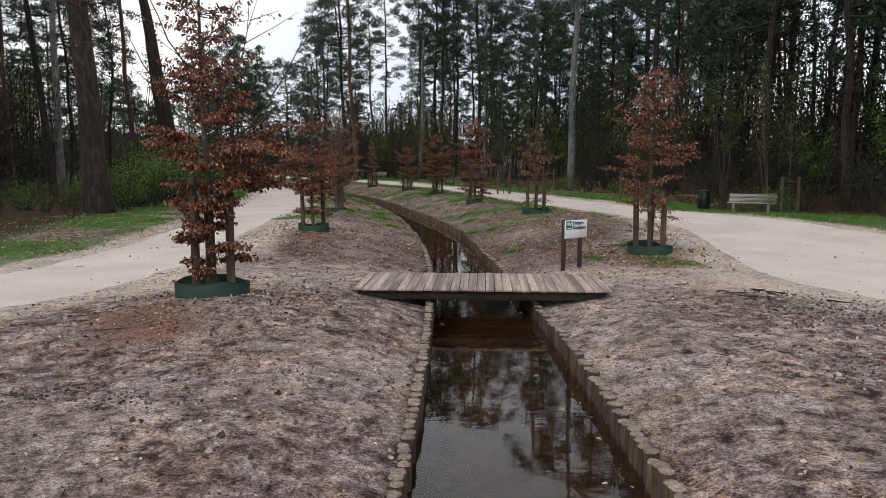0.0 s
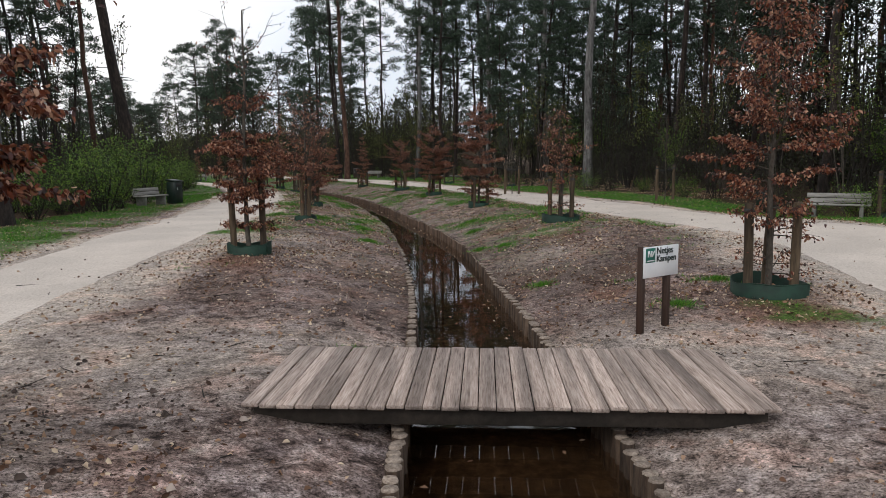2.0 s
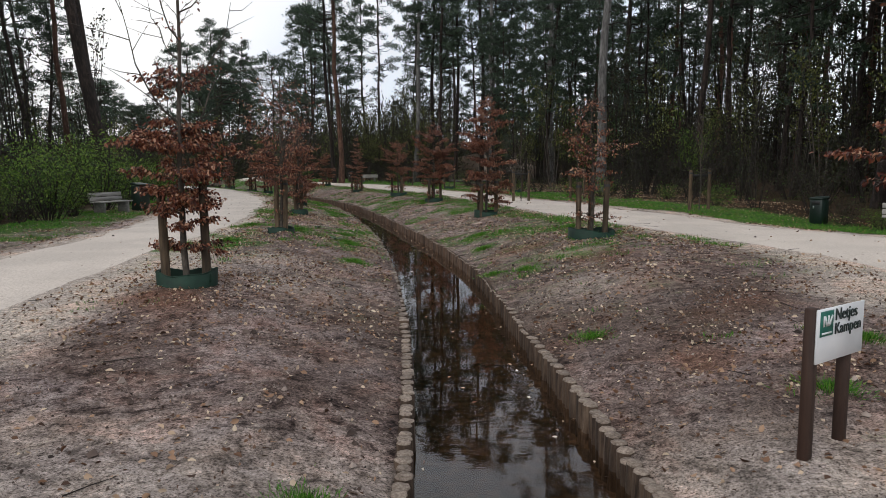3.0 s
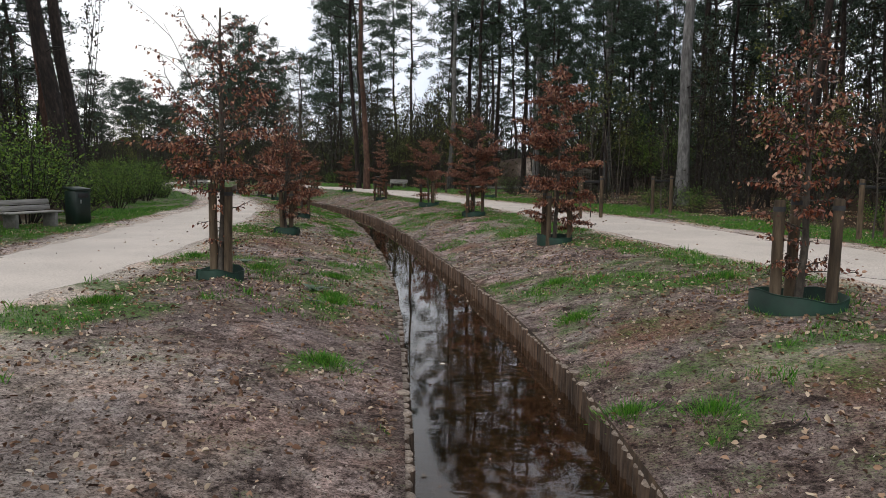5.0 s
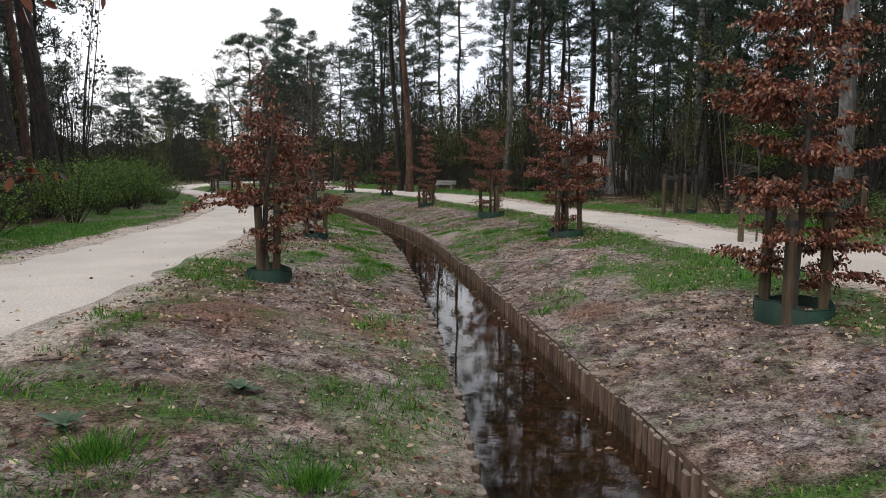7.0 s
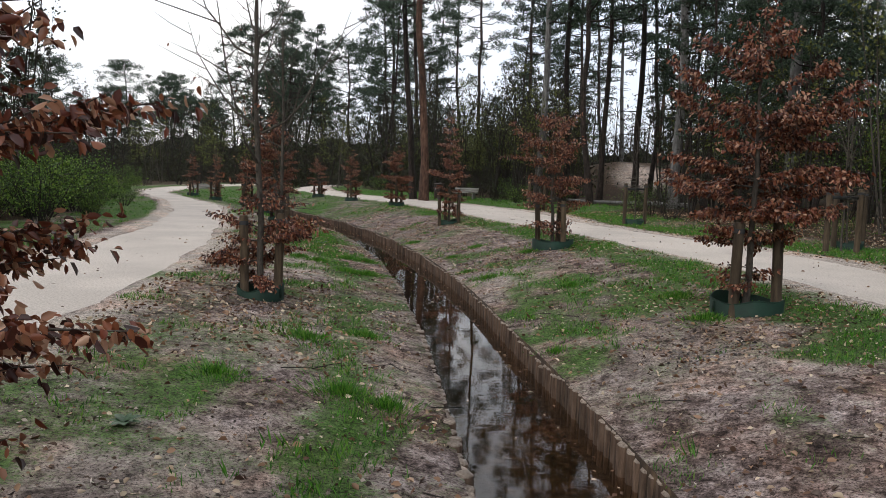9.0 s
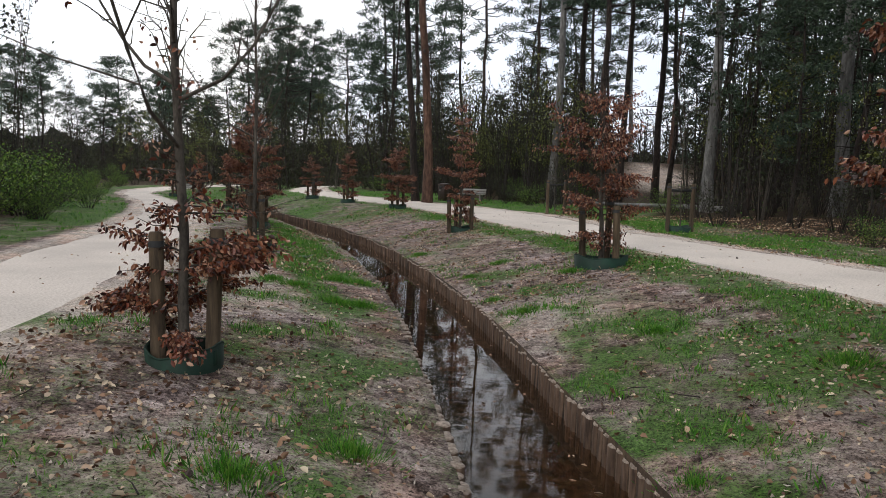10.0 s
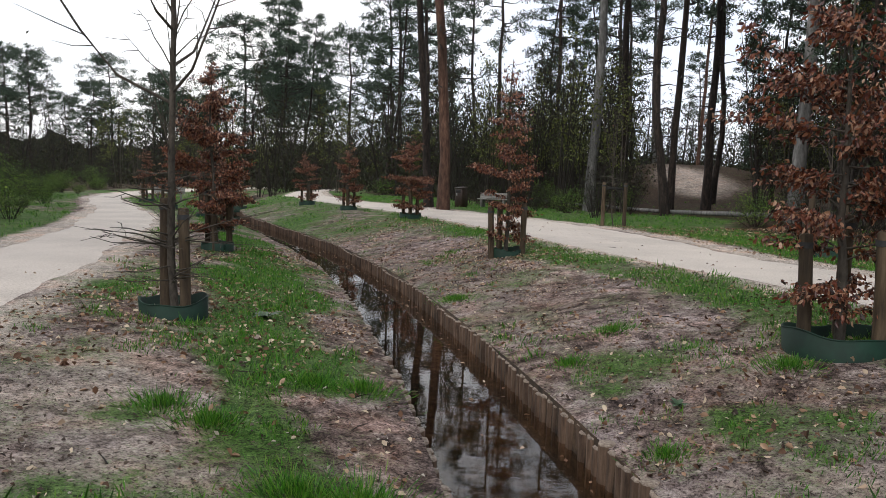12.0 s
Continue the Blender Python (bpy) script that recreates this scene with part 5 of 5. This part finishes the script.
def undergrow(count, area, keep, models, grow, gap=1.2):
    spots, done = [], 0
    for _ in range(9000):
        if done >= count:
            break
        px, py = WOOD.uniform(area[0], area[1]), WOOD.uniform(area[2], area[3])
        if not keep(px, py) or clearing(px, py) or any((px - a) ** 2 + (py - b) ** 2 < gap * gap for a, b in spots):
            continue
        spots.append((px, py))
        plant(models[WOOD.integers(len(models))], px, py, WOOD.uniform(0, 360), WOOD.uniform(*grow))
        done += 1


def band(line, sign, near, far):
    return lambda px, py: near < sign * (px - at_y(line, py)) < far


undergrow(34, (-24, -10, 26, 64), band(LEFT_OUT, -1, 2.2, 6.5), GREEN_BUSH, (0.6, 2.0))
undergrow(16, (-18, -8, 18, 34), band(LEFT_OUT, -1, 3.0, 8.0), GREEN_BUSH + BROWN_BUSH, (0.6, 1.1))
undergrow(40, (-14, 24, 18, 84), band(RIGHT_OUT, 1, 3.0, 7.0), GREEN_BUSH[1:] + BROWN_BUSH, (0.6, 1.1))
undergrow(70, (-14, 40, 14, 100), band(RIGHT_OUT, 1, 5.5, 20.0), SAPLING, (0.7, 1.2), 2.0)
undergrow(60, (-14, 40, 14, 100), band(RIGHT_OUT, 1, 6.0, 18.0), BROWN_BUSH, (0.9, 1.8), 1.6)
undergrow(40, (-60, -10, 12, 80), band(LEFT_OUT, -1, 6.0, 26.0), BROWN_BUSH + SAPLING, (0.9, 1.7), 2.0)
undergrow(40, (-70, -16, 92, 112), lambda a, b: True, SAPLING + BROWN_BUSH, (0.8, 1.5), 2.0)
undergrow(46, (-8, 16, 72, 99), band(RIGHT_OUT, 1, 3.0, 15.0), GREEN_BUSH + BROWN_BUSH, (0.5, 0.95), 1.2)
undergrow(26, (-40, -17, 50, 84), band(LEFT_OUT, -1, 1.4, 6.0), GREEN_BUSH, (0.5, 1.0), 1.3)
undergrow(34, (-12, 22, 70, 100), band(RIGHT_OUT, 1, 6.0, 20.0), SAPLING[::2], (0.6, 1.0), 1.8)
undergrow(24, (-46, -30, 66, 96), band(LEFT_OUT, -1, 3.0, 9.0), GREEN_BUSH + BROWN_BUSH, (0.8, 1.4), 1.6)
undergrow(30, (-34, 12, 84, 110), band(RIGHT_OUT, 1, 4.0, 22.0), GREEN_BUSH + SAPLING, (0.8, 1.4), 2.0)
for m in GREEN_BUSH + BROWN_BUSH + SAPLING + [LEAFY]:
    for o in (*m.children_recursive, m):
        bpy.data.objects.remove(o)


def far_wood():
    """The deep wood behind: thin trunks, brushwood and dark foliage, too far to tell apart."""
    rng = np.random.default_rng(77)
    trunks, leaf_p = Shape(), []

    def fill(n, area, keep, leaves, low, high):
        k = 0
        while k < n:
            px, py = rng.uniform(area[0], area[1]), rng.uniform(area[2], area[3])
            if not keep(px, py):
                continue
            k += 1
            z, h = stand(px, py) - 0.2, high * rng.uniform(0.5, 1.3)
            lean = rng.normal(0, 0.5, 2)
            trunks.tube([(px, py, z), (px + lean[0], py + lean[1], z + h * 0.5), (px + lean[0] * 2.2, py + lean[1] * 2.2, z + h)], [0.11, 0.08, 0.025], 4, False)
            for _ in range(6):
                u = rng.uniform(0.3, 0.95)
                p = np.array([px + lean[0] * 2.2 * u, py + lean[1] * 2.2 * u, z + h * u])
                d = np.array([*rng.normal(0, 1.1, 2), rng.uniform(0.6, 2.2)])
                trunks.tube([p, p + d * 0.6, p + d + rng.normal(0, 0.2, 3)], [0.045, 0.03, 0.012], 3, False)
            m = int(1.25 * leaves * rng.uniform(0.5, 1.5))
            c = np.stack([rng.normal(px, 1.6, m), rng.normal(py, 1.6, m), z + low + (1.1 * h - low) * rng.uniform(0, 1, m) ** 1.7], 1)
            leaf_p.append(c)

    fill(320, (16, 66, -10, 125), lambda a, b: a - at_y(RIGHT_OUT, b) > 15 and not clearing(a, b), 300, 0.1, 10)
    fill(250, (-60, 40, 114, 160), lambda a, b: not (abs(a - 4) < 7 and b < 122), 320, 0.1, 8.5)
    fill(50, (2, 42, 116, 145), lambda a, b: not (abs(a - 4) < 7 and b < 122), 300, 0.1, 8)
    fill(420, (-160, -30, 96, 215), lambda a, b: b > 112 + 0.3 * max(0, -40 - a), 280, 0.1, 8.6)
    fill(240, (-80, -24, -5, 100), lambda a, b: at_y(LEFT_OUT, b) - a > 15, 300, 0.1, 9.5)
    fill(130, (-34, 34, 92, 114), lambda a, b: not clearing(a, b) and abs(a - 4) > 6.5 and a > at_y(RIGHT_OUT, b) + 5, 300, 0.1, 8)
    ob = new("far_trunks", trunks.mesh("far_trunks", M_TWIG))
    tagged(ob, "dark thin trunks deep in the wood", "woodland", kind="stuff")
    global RNG
    RNG = np.random.default_rng(78)
    p = np.concatenate(leaf_p)
    size = RNG.uniform(0.16, 0.52, len(p))
    co, q = blades(p, unit(len(p)) * 0.75 + np.array([0, 0, 0.7]), size, 0.06 + size * 0.24, 0.25)
    ob = new("far_foliage", raw_mesh("far_foliage", co, q, [M_BRUSH]))
    tagged(ob, "dark brownish green brushwood deep in the wood", "woodland", kind="stuff")


far_wood()



def far_ridge():
    """The wooded horizon all round, hundreds of metres off."""
    n, rows = 1600, 6
    rng = np.random.default_rng(66)
    a = np.linspace(0, 2 * math.pi, n, endpoint=False)
    r = 330 + 25 * np.sin(a * 5)
    tops = 8 + 6 * lattice_noise(a * 30, a * 0, 61) + 3.2 * rng.uniform(0, 1, n) * lattice_noise(a * 200, a * 0, 67) + 2 * lattice_noise(a * 110, a * 0, 62) + 1.5 * lattice_noise(a * 400, a * 0, 63)
    rings = []
    for k in range(rows):
        f = k / (rows - 1)
        rr = r + 6 * lattice_noise(a * 90, a * 0 + k, 64) - 8 * f
        rings.append(np.stack([rr * np.sin(a) - 5, rr * np.cos(a) + 30, -1 + f * (tops + 1)], 1))
    q = [(k * n + i, k * n + (i + 1) % n, (k + 1) * n + (i + 1) % n, (k + 1) * n + i) for k in range(rows - 1) for i in range(n)]
    ob = new("backdrop", raw_mesh("backdrop", np.concatenate(rings), q, [M_RIDGE]))
    tagged(ob, "dark wooded skyline in the far distance", "backdrop", kind="structure")


far_ridge()

# ---- grass, fallen leaves ----


def scatter_ground(n, area, seed, chance):
    rng = np.random.default_rng(seed)
    x, y = rng.uniform(area[0], area[1], n), rng.uniform(area[2], area[3], n)
    away = np.maximum(at_y(BANK_L, y) - x, x - at_y(BANK_R, y))
    path = ((x > at_y(LEFT_OUT, y)) & (x < at_y(LEFT_IN, y))) | ((x > at_y(RIGHT_IN, y)) & (x < at_y(RIGHT_OUT, y)))
    ok = (away > 0.06) & (rng.uniform(0, 1, n) < chance(x, y, away, path))
    return x[ok], y[ok]


def grass():
    global RNG
    RNG = np.random.default_rng(91)

    def want(x, y, away, path):
        s, g, w, r = cover(x, y)
        n = lattice_noise(x / 0.45, y / 0.45, 44)
        m = lattice_noise(x / 1.2, y / 1.2, 45)
        return np.where(path, 0, ease((g + 0.8 * (n - 0.5) + 0.5 * (m - 0.5) - 0.33) / 0.4))

    for name, n, area, low, high, wide in (("grass", 130000, (-16, 12, 12, 58), 0.025, 0.085, 0.008), ("grass", 26000, (-34, 20, 18, 90), 0.06, 0.16, 0.014)):
        x, y = scatter_ground(n, area, 92 + n % 7, want)
        k = 8
        x, y = np.repeat(x, k) + RNG.normal(0, 0.045, len(x) * k), np.repeat(y, k) + RNG.normal(0, 0.045, len(y) * k)
        p = np.stack([x, y, land(x, y) - 0.01], 1)
        ways = unit(len(p)) * np.array([0.6, 0.6, 0.1]) + np.array([0, 0, 1.0])
        co, q = blades(p, ways, RNG.uniform(low, high, len(p)), np.full(len(p), wide), 0.1)
        tagged(new(name, raw_mesh(name, co, q, [M_GRASS])), "patchy short green grass blades", "grass", kind="stuff")


def fallen_leaves():
    global RNG
    RNG = np.random.default_rng(95)

    def want(x, y, away, path):
        s, g, w, r = cover(x, y)
        n = lattice_noise(x / 1.1, y / 1.1, 47)
        base = 0.16 + 0.5 * ease((n - 0.45) / 0.3)
        near_tree = np.zeros(len(x))
        for b in BEECHES[:17]:
            near_tree = np.maximum(near_tree, np.exp(-(((x - b[0]) ** 2 + (y - b[1]) ** 2) / 2.2)))
        return np.where(path, 0.015, base * (0.35 + 0.65 * ease((y - 10) / 5)) + 0.8 * near_tree)

    x, y = scatter_ground(300000, (-13, 12, 1, 62), 96, want)
    p = np.stack([x, y, land(x, y) + 0.006], 1)
    ways = unit(len(p)) * np.array([1, 1, 0.4])
    size = RNG.uniform(0.024, 0.07, len(p))
    co, q = oval_leaves(p, ways, size, size * 0.6)
    tagged(new("fallen_leaves", raw_mesh("fallen_leaves", co, q, [M_LITTER])), "scattered dry brown and pale fallen leaves", "fallen leaves", kind="stuff")


def leaf_fragments():
    """Small dry scraps of leaf and stalk between the grass."""
    global RNG
    RNG = np.random.default_rng(88)

    def want(x, y, away, path):
        n = lattice_noise(x / 0.7, y / 0.7, 49)
        return np.where(path, 0.0, (0.25 + 0.75 * ease((n - 0.3) / 0.4)) * ease((y - 11) / 5))

    x, y = scatter_ground(150000, (-11.5, 6, 12, 54), 89, want)
    p = np.stack([x, y, land(x, y) + 0.006], 1)
    size = RNG.uniform(0.014, 0.045, len(p))
    co, q = blades(p, unit(len(p)) * np.array([1, 1, 0.5]), size, size * RNG.uniform(0.2, 0.6, len(p)), 0.5)
    tagged(new("leaf_scraps", raw_mesh("leaf_scraps", co, q, [M_SCRAP])), "small dry pale and brown leaf scraps", "leaf litter", kind="stuff")


def clods():
    """Crumbs of soil and small twigs that lie on the trodden ground."""
    global RNG
    RNG = np.random.default_rng(97)

    def want(x, y, away, path):
        n = lattice_noise(x / 0.9, y / 0.9, 51)
        s = cover(x, y)[0]
        return np.where(path, 0.02, (1 - 0.85 * ease((s - 0.2) / 0.3)) * ease((n - 0.25) / 0.5) * (0.25 + 0.75 * ease((28 - y) / 16)))

    x, y = scatter_ground(60000, (-9, 9, 0.5, 52), 98, want)
    n = len(x)
    r = RNG.uniform(0.006, 0.02, n) * (1 + 1.2 * (RNG.uniform(0, 1, n) > 0.93))
    p = np.stack([x, y, land(x, y) + r * 0.2], 1)
    base = np.array([(1, 0, 0), (0, 1, 0), (-1, 0, 0), (0, -1, 0), (0.3, 0.3, 0.8), (-0.3, 0.25, 0.75), (-0.25, -0.3, 0.8), (0.3, -0.3, 0.7)])
    co = p[:, None, :] + base[None] * r[:, None, None] * RNG.uniform(0.6, 1.3, (n, 8, 3))
    f = np.array([(0, 1, 5, 4), (1, 2, 6, 5), (2, 3, 7, 6), (3, 0, 4, 7), (4, 5, 6, 7)])
    q = (np.arange(n)[:, None, None] * 8 + f[None]).reshape(-1, 4)
    tagged(new("soil_crumbs", raw_mesh("soil_crumbs", co.reshape(-1, 3), q, [M_CLOD])), "loose brown crumbs of sandy soil", "soil crumbs", kind="stuff")
    twigs = Shape()
    x, y = scatter_ground(900, (-9, 9, 1, 56), 99, lambda x, y, away, path: np.where(path, 0.1, 0.6))
    for k in range(len(x)):
        a, l = RNG.uniform(0, 6.28), RNG.uniform(0.08, 0.4)
        d = np.array([math.cos(a), math.sin(a), 0]) * l
        p = np.array([x[k], y[k], stand(x[k], y[k]) + 0.012])
        mid = p + d * 0.5 + RNG.normal(0, 0.012, 3) * np.array([1, 1, 0.4])
        twigs.tube([p, mid, p + d], [0.005, 0.004, 0.002], 4, False)
    tagged(new("fallen_twigs", twigs.mesh("fallen_twigs", M_TWIG)), "thin dry fallen twigs on the ground", "twigs", kind="stuff")


grass()
fallen_leaves()
leaf_fragments()
clods()

# ---- single plants on the banks ----


def grass_tuft(x, y, size, seed):
    rng = np.random.default_rng(seed)
    global RNG
    RNG = rng
    n = int(620 * size)
    r = np.abs(rng.normal(0, 0.13 * size, n))
    a = rng.uniform(0, 6.28, n)
    px, py = r * np.cos(a), r * np.sin(a)
    p = np.stack([px, py, land(x + px, y + py) - stand(x, y) - 0.01], 1)
    ways = np.stack([px * 4, py * 4, np.full(n, 1.0)], 1) + rng.normal(0, 0.28, (n, 3))
    co, q = blades(p, ways, rng.uniform(0.03, 0.085, n) * size, np.full(n, 0.007), 0.1)
    ob = new("grass_tuft", raw_mesh("grass_tuft", co, q, [M_GRASS]))
    ob.matrix_basis = pose(x, y, stand(x, y))
    tagged(ob, "bright green tuft of grass on bare soil", "grass tuft", "grass tufts on the banks", "stuff")


for k, (gx, gy, gs) in enumerate(((-7.01, 42.74, 1.6), (-7.35, 42.7, 1.3), (-7.61, 44.78, 1.4), (-8.01, 44.69, 1.3), (-8.19, 43.36, 1.2), (-8.58, 43.45, 1.1), (-5.32, 43.92, 0.9), (-5.95, 46.02, 0.9), (-7.63, 49.61, 1.2), (-5.51, 46.85, 1.1), (-4.18, 45.42, 1.2),
                                  (-5.44, 26.24, 1.5), (-2.8, 25.61, 1.4), (-2.42, 23.99, 1.4), (-3.94, 25.43, 1.5), (-2.32, 23.63, 1.2), (-1.68, 20.76, 1.3), (-4.54, 21.83, 1.4), (0.81, 23.14, 1.3), (0.73, 25.42, 1.2), (0.98, 20.01, 1.1), (2.89, 24.24, 1.3),
                                  (-0.28, 11, 1.0), (-5.54, 37.54, 1.2), (-5.12, 35.38, 1.4), (-4.74, 35.31, 1.3), (-5.97, 36.8, 1.2), (-6.1, 35.16, 1.1), (-3.31, 41.22, 1.1), (-1.93, 39.72, 1.4), (-1.79, 38.36, 1.3), (-3.46, 37.79, 0.8), (-4.8, 42.89, 1.1), (1.55, 19.73, 1.1), (2.01, 15.09, 1.0), (3.57, 12.77, 1.1), (4.43, 13.98, 1.2))):
    grass_tuft(gx, gy, gs, 400 + k)


def weed_plant(x, y, size, seed):
    global RNG
    RNG = np.random.default_rng(seed)
    t = thing("weed_plant", x, y, stand(x, y), "dark green broad-leaved weed rosette on bare soil", "weed", "weeds on the banks")
    for k in range(11):
        a = k * 2.4 + RNG.uniform(-0.3, 0.3)
        l = size * RNG.uniform(0.08, 0.15)
        q = np.linspace(0, 1, 6)
        rise = RNG.uniform(0.25, 0.9)
        spine = np.stack([np.cos(a) * l * q, np.sin(a) * l * q, l * (rise * q - 0.55 * rise * q ** 2) + 0.01], 1)
        w = l * 0.2 * np.sin(np.pi * np.clip(q * 0.92 + 0.06, 0, 1))
        side = np.array([-np.sin(a), np.cos(a), 0])
        co = np.concatenate([spine + side * w[:, None] + np.array([0, 0, 0.2]) * w[:, None], spine, spine - side * w[:, None] + np.array([0, 0, 0.2]) * w[:, None]])
        quads = [(r * 6 + i, r * 6 + i + 1, (r + 1) * 6 + i + 1, (r + 1) * 6 + i) for r in range(2) for i in range(5)]
        sh = Shape()
        sh.add(co, quads)
        part("leaf", sh, M_WEED, t, smooth=True)


for k, (gx, gy, gs) in enumerate(((-4.34, 25.7, 1.5), (-2.73, 24.08, 1.7), (-9.28, 46.64, 1.4), (-5.15, 44.71, 0.8), (-2.53, 23.36, 0.9), (-3.77, 26.87, 1.2), (-6.05, 33.89, 1.0))):
    weed_plant(gx, gy, gs, 450 + k)


def brush_heap(x, y, seed, count, reach):
    global RNG
    RNG = np.random.default_rng(seed)
    t = thing("brush_heap", x, y, stand(x, y), "low heap of dark broken twigs on bare soil", "twig heap")
    for k in range(count):
        a, l = RNG.uniform(0, 6.28), RNG.uniform(0.15, 0.5)
        px, py = RNG.normal(0, reach, 2)
        p = np.array([px, py, stand(x + px, y + py) - stand(x, y) + RNG.uniform(0.01, 0.05)])
        d = np.array([math.cos(a) * l, math.sin(a) * l, RNG.uniform(-0.01, 0.05)])
        part("twig", Shape().tube([p, p + d * 0.5 + RNG.normal(0, 0.02, 3), p + d], [0.012, 0.009, 0.004], 5, False), M_TWIG, t)


brush_heap(5.43, 8.5, 471, 12, 0.4)


def clod_patch(x, y, seed, count, wide, deep, big):
    """A rough patch of dark broken clods."""
    rng = np.random.default_rng(seed)
    px, py = rng.normal(0, wide, count), rng.normal(0, deep, count)
    r = rng.uniform(0.3, 1.0, count) * big
    p = np.stack([px, py, land(x + px, y + py) - stand(x, y) + r * 0.15], 1)
    base = np.array([(1, 0, 0), (0, 1, 0), (-1, 0, 0), (0, -1, 0), (0.4, 0.3, 0.7), (-0.3, 0.35, 0.6), (-0.35, -0.3, 0.7), (0.3, -0.4, 0.55)])
    co = p[:, None, :] + base[None] * r[:, None, None] * rng.uniform(0.55, 1.3, (count, 8, 3))
    f = np.array([(0, 1, 5, 4), (1, 2, 6, 5), (2, 3, 7, 6), (3, 0, 4, 7), (4, 5, 6, 7)])
    ob = new("soil_clods", raw_mesh("soil_clods", co.reshape(-1, 3), (np.arange(count)[:, None, None] * 8 + f[None]).reshape(-1, 4), [M_CLOD_DARK]))
    ob.matrix_basis = pose(x, y, stand(x, y))
    tagged(ob, "rough patch of dark grey broken soil clods", "soil clods", "clod patches on the trodden ground", "stuff")


clod_patch(5.94, 7.6, 475, 900, 0.8, 0.55, 0.03)
clod_patch(5.19, 4.9, 476, 240, 0.35, 0.3, 0.026)
clod_patch(-2.57, 3.6, 477, 140, 0.16, 0.12, 0.026)
clod_patch(-1.85, 3.5, 478, 90, 0.14, 0.1, 0.024)
clod_patch(-2.01, 37.22, 479, 240, 0.3, 0.22, 0.026)
clod_patch(3.61, 16.02, 480, 180, 0.25, 0.25, 0.026)


def floating_leaves():
    global RNG
    RNG = np.random.default_rng(481)
    y = RNG.uniform(1, 60, 420)
    l, r = at_y(BANK_L, y), at_y(BANK_R, y)
    u = RNG.beta(0.6, 0.6, len(y)) * 0.8 + 0.1
    u = np.where(RNG.uniform(0, 1, len(y)) < 0.6, 0.78 + 0.16 * RNG.uniform(0, 1, len(y)), u)
    p = np.stack([l + (r - l) * u, y, np.full(len(y), -0.331)], 1)
    size = RNG.uniform(0.03, 0.07, len(y))
    ways = unit(len(y)) * np.array([1, 1, 0.05])
    ways[:, 2] = np.abs(ways[:, 2])
    co, q = blades(p, ways, size, size * 0.5, 0.0)
    co[:, 2] = np.maximum(co[:, 2], -0.332)
    tagged(new("floating_leaves", raw_mesh("floating_leaves", co, q, [M_LITTER])), "brown fallen leaves floating on the brook", "fallen leaves", kind="stuff")


floating_leaves()

# ---- log palisades along both banks: the stretch by the footbridge log by log, the rest joined ----


def log_shape(r, tall, seed):
    rng = np.random.default_rng(seed)
    n = 8
    a = np.arange(n) * 2 * math.pi / n
    rr = r * (1 + 0.06 * rng.normal(0, 1, n))
    rings = [np.stack([rr * f * np.cos(a), rr * f * np.sin(a), np.full(n, z) + (rng.normal(0, 0.002, n) if z > -0.1 else 0)], 1) for f, z in ((1, -tall), (1, -0.012), (0.9, 0.0))]
    q = [(k * n + i, k * n + (i + 1) % n, (k + 1) * n + (i + 1) % n, (k + 1) * n + i) for k in range(2) for i in range(n)]
    slots = [0] * n + [1] * n
    for i in range(n // 2 - 1):
        q.append((2 * n + i, 2 * n + i + 1, 3 * n - 2 - i, 3 * n - 1 - i))
        slots.append(1)
    return np.concatenate(rings), q, slots


def palisade(line, sign, seed, label):
    rng = np.random.default_rng(seed)
    home = thing("log_edging", float(at_y(line, 9.0)), 9.0, -0.1, label, "log edging", "log edgings of the brook", kind="structure")
    fine = STEP[(STEP > -16) & (STEP < 98)]
    fx, fy = at_y(line, fine), fine
    run = np.concatenate([[0], np.cumsum(np.hypot(np.diff(fx), np.diff(fy)))])
    s = np.arange(0, run[-1], 0.128)
    y = np.interp(s, run, fy)
    x = np.interp(s, run, fx) + sign * (0.03 - (0.03 if sign > 0 else 0.06) * ease((y - 13) / 6))
    kinds = [log_shape(r, 0.7, seed + k) for k, r in enumerate((0.058, 0.064, 0.067, 0.055, 0.061))]
    meshes = [raw_mesh("log", c, q, [M_LOG_SIDE, M_LOG_TOP], sl) for c, q, sl in kinds]
    co, quads, slots, count = [], [], [], 0
    for k in range(len(s)):
        top = -0.1 + rng.normal(0, 0.014) + 0.02 * math.sin(y[k] * 1.7 + seed)
        dx, kind = rng.normal(0, 0.008), int(rng.integers(5))
        if 2.0 < y[k] < 22.0:
            lg = new("log", meshes[kind])
            lg.parent = home
            lg.matrix_basis = pose(x[k] + dx - at_y(line, 9.0), y[k] - 9.0, top + 0.1, rng.normal(0, 1.5), rng.normal(0, 1.5), rng.uniform(0, 360))
        else:
            c, q, sl = kinds[kind]
            co.append(c + np.array([x[k] + dx, y[k], top]) - np.array([at_y(line, 9.0), 9.0, -0.1]))
            quads.append(np.array(q) + count)
            slots += sl
            count += len(c)
    rest = new("further_logs", raw_mesh("further_logs", np.concatenate(co), np.concatenate(quads), [M_LOG_FAR, M_LOG_TOP], slots))
    rest.parent = home
    tagged(rest, kind="stuff")


palisade(BANK_L, 1, 301, "row of upright weathered logs lining the brook's bank")
palisade(BANK_R, -1, 311, "row of upright weathered logs lining the brook's bank")
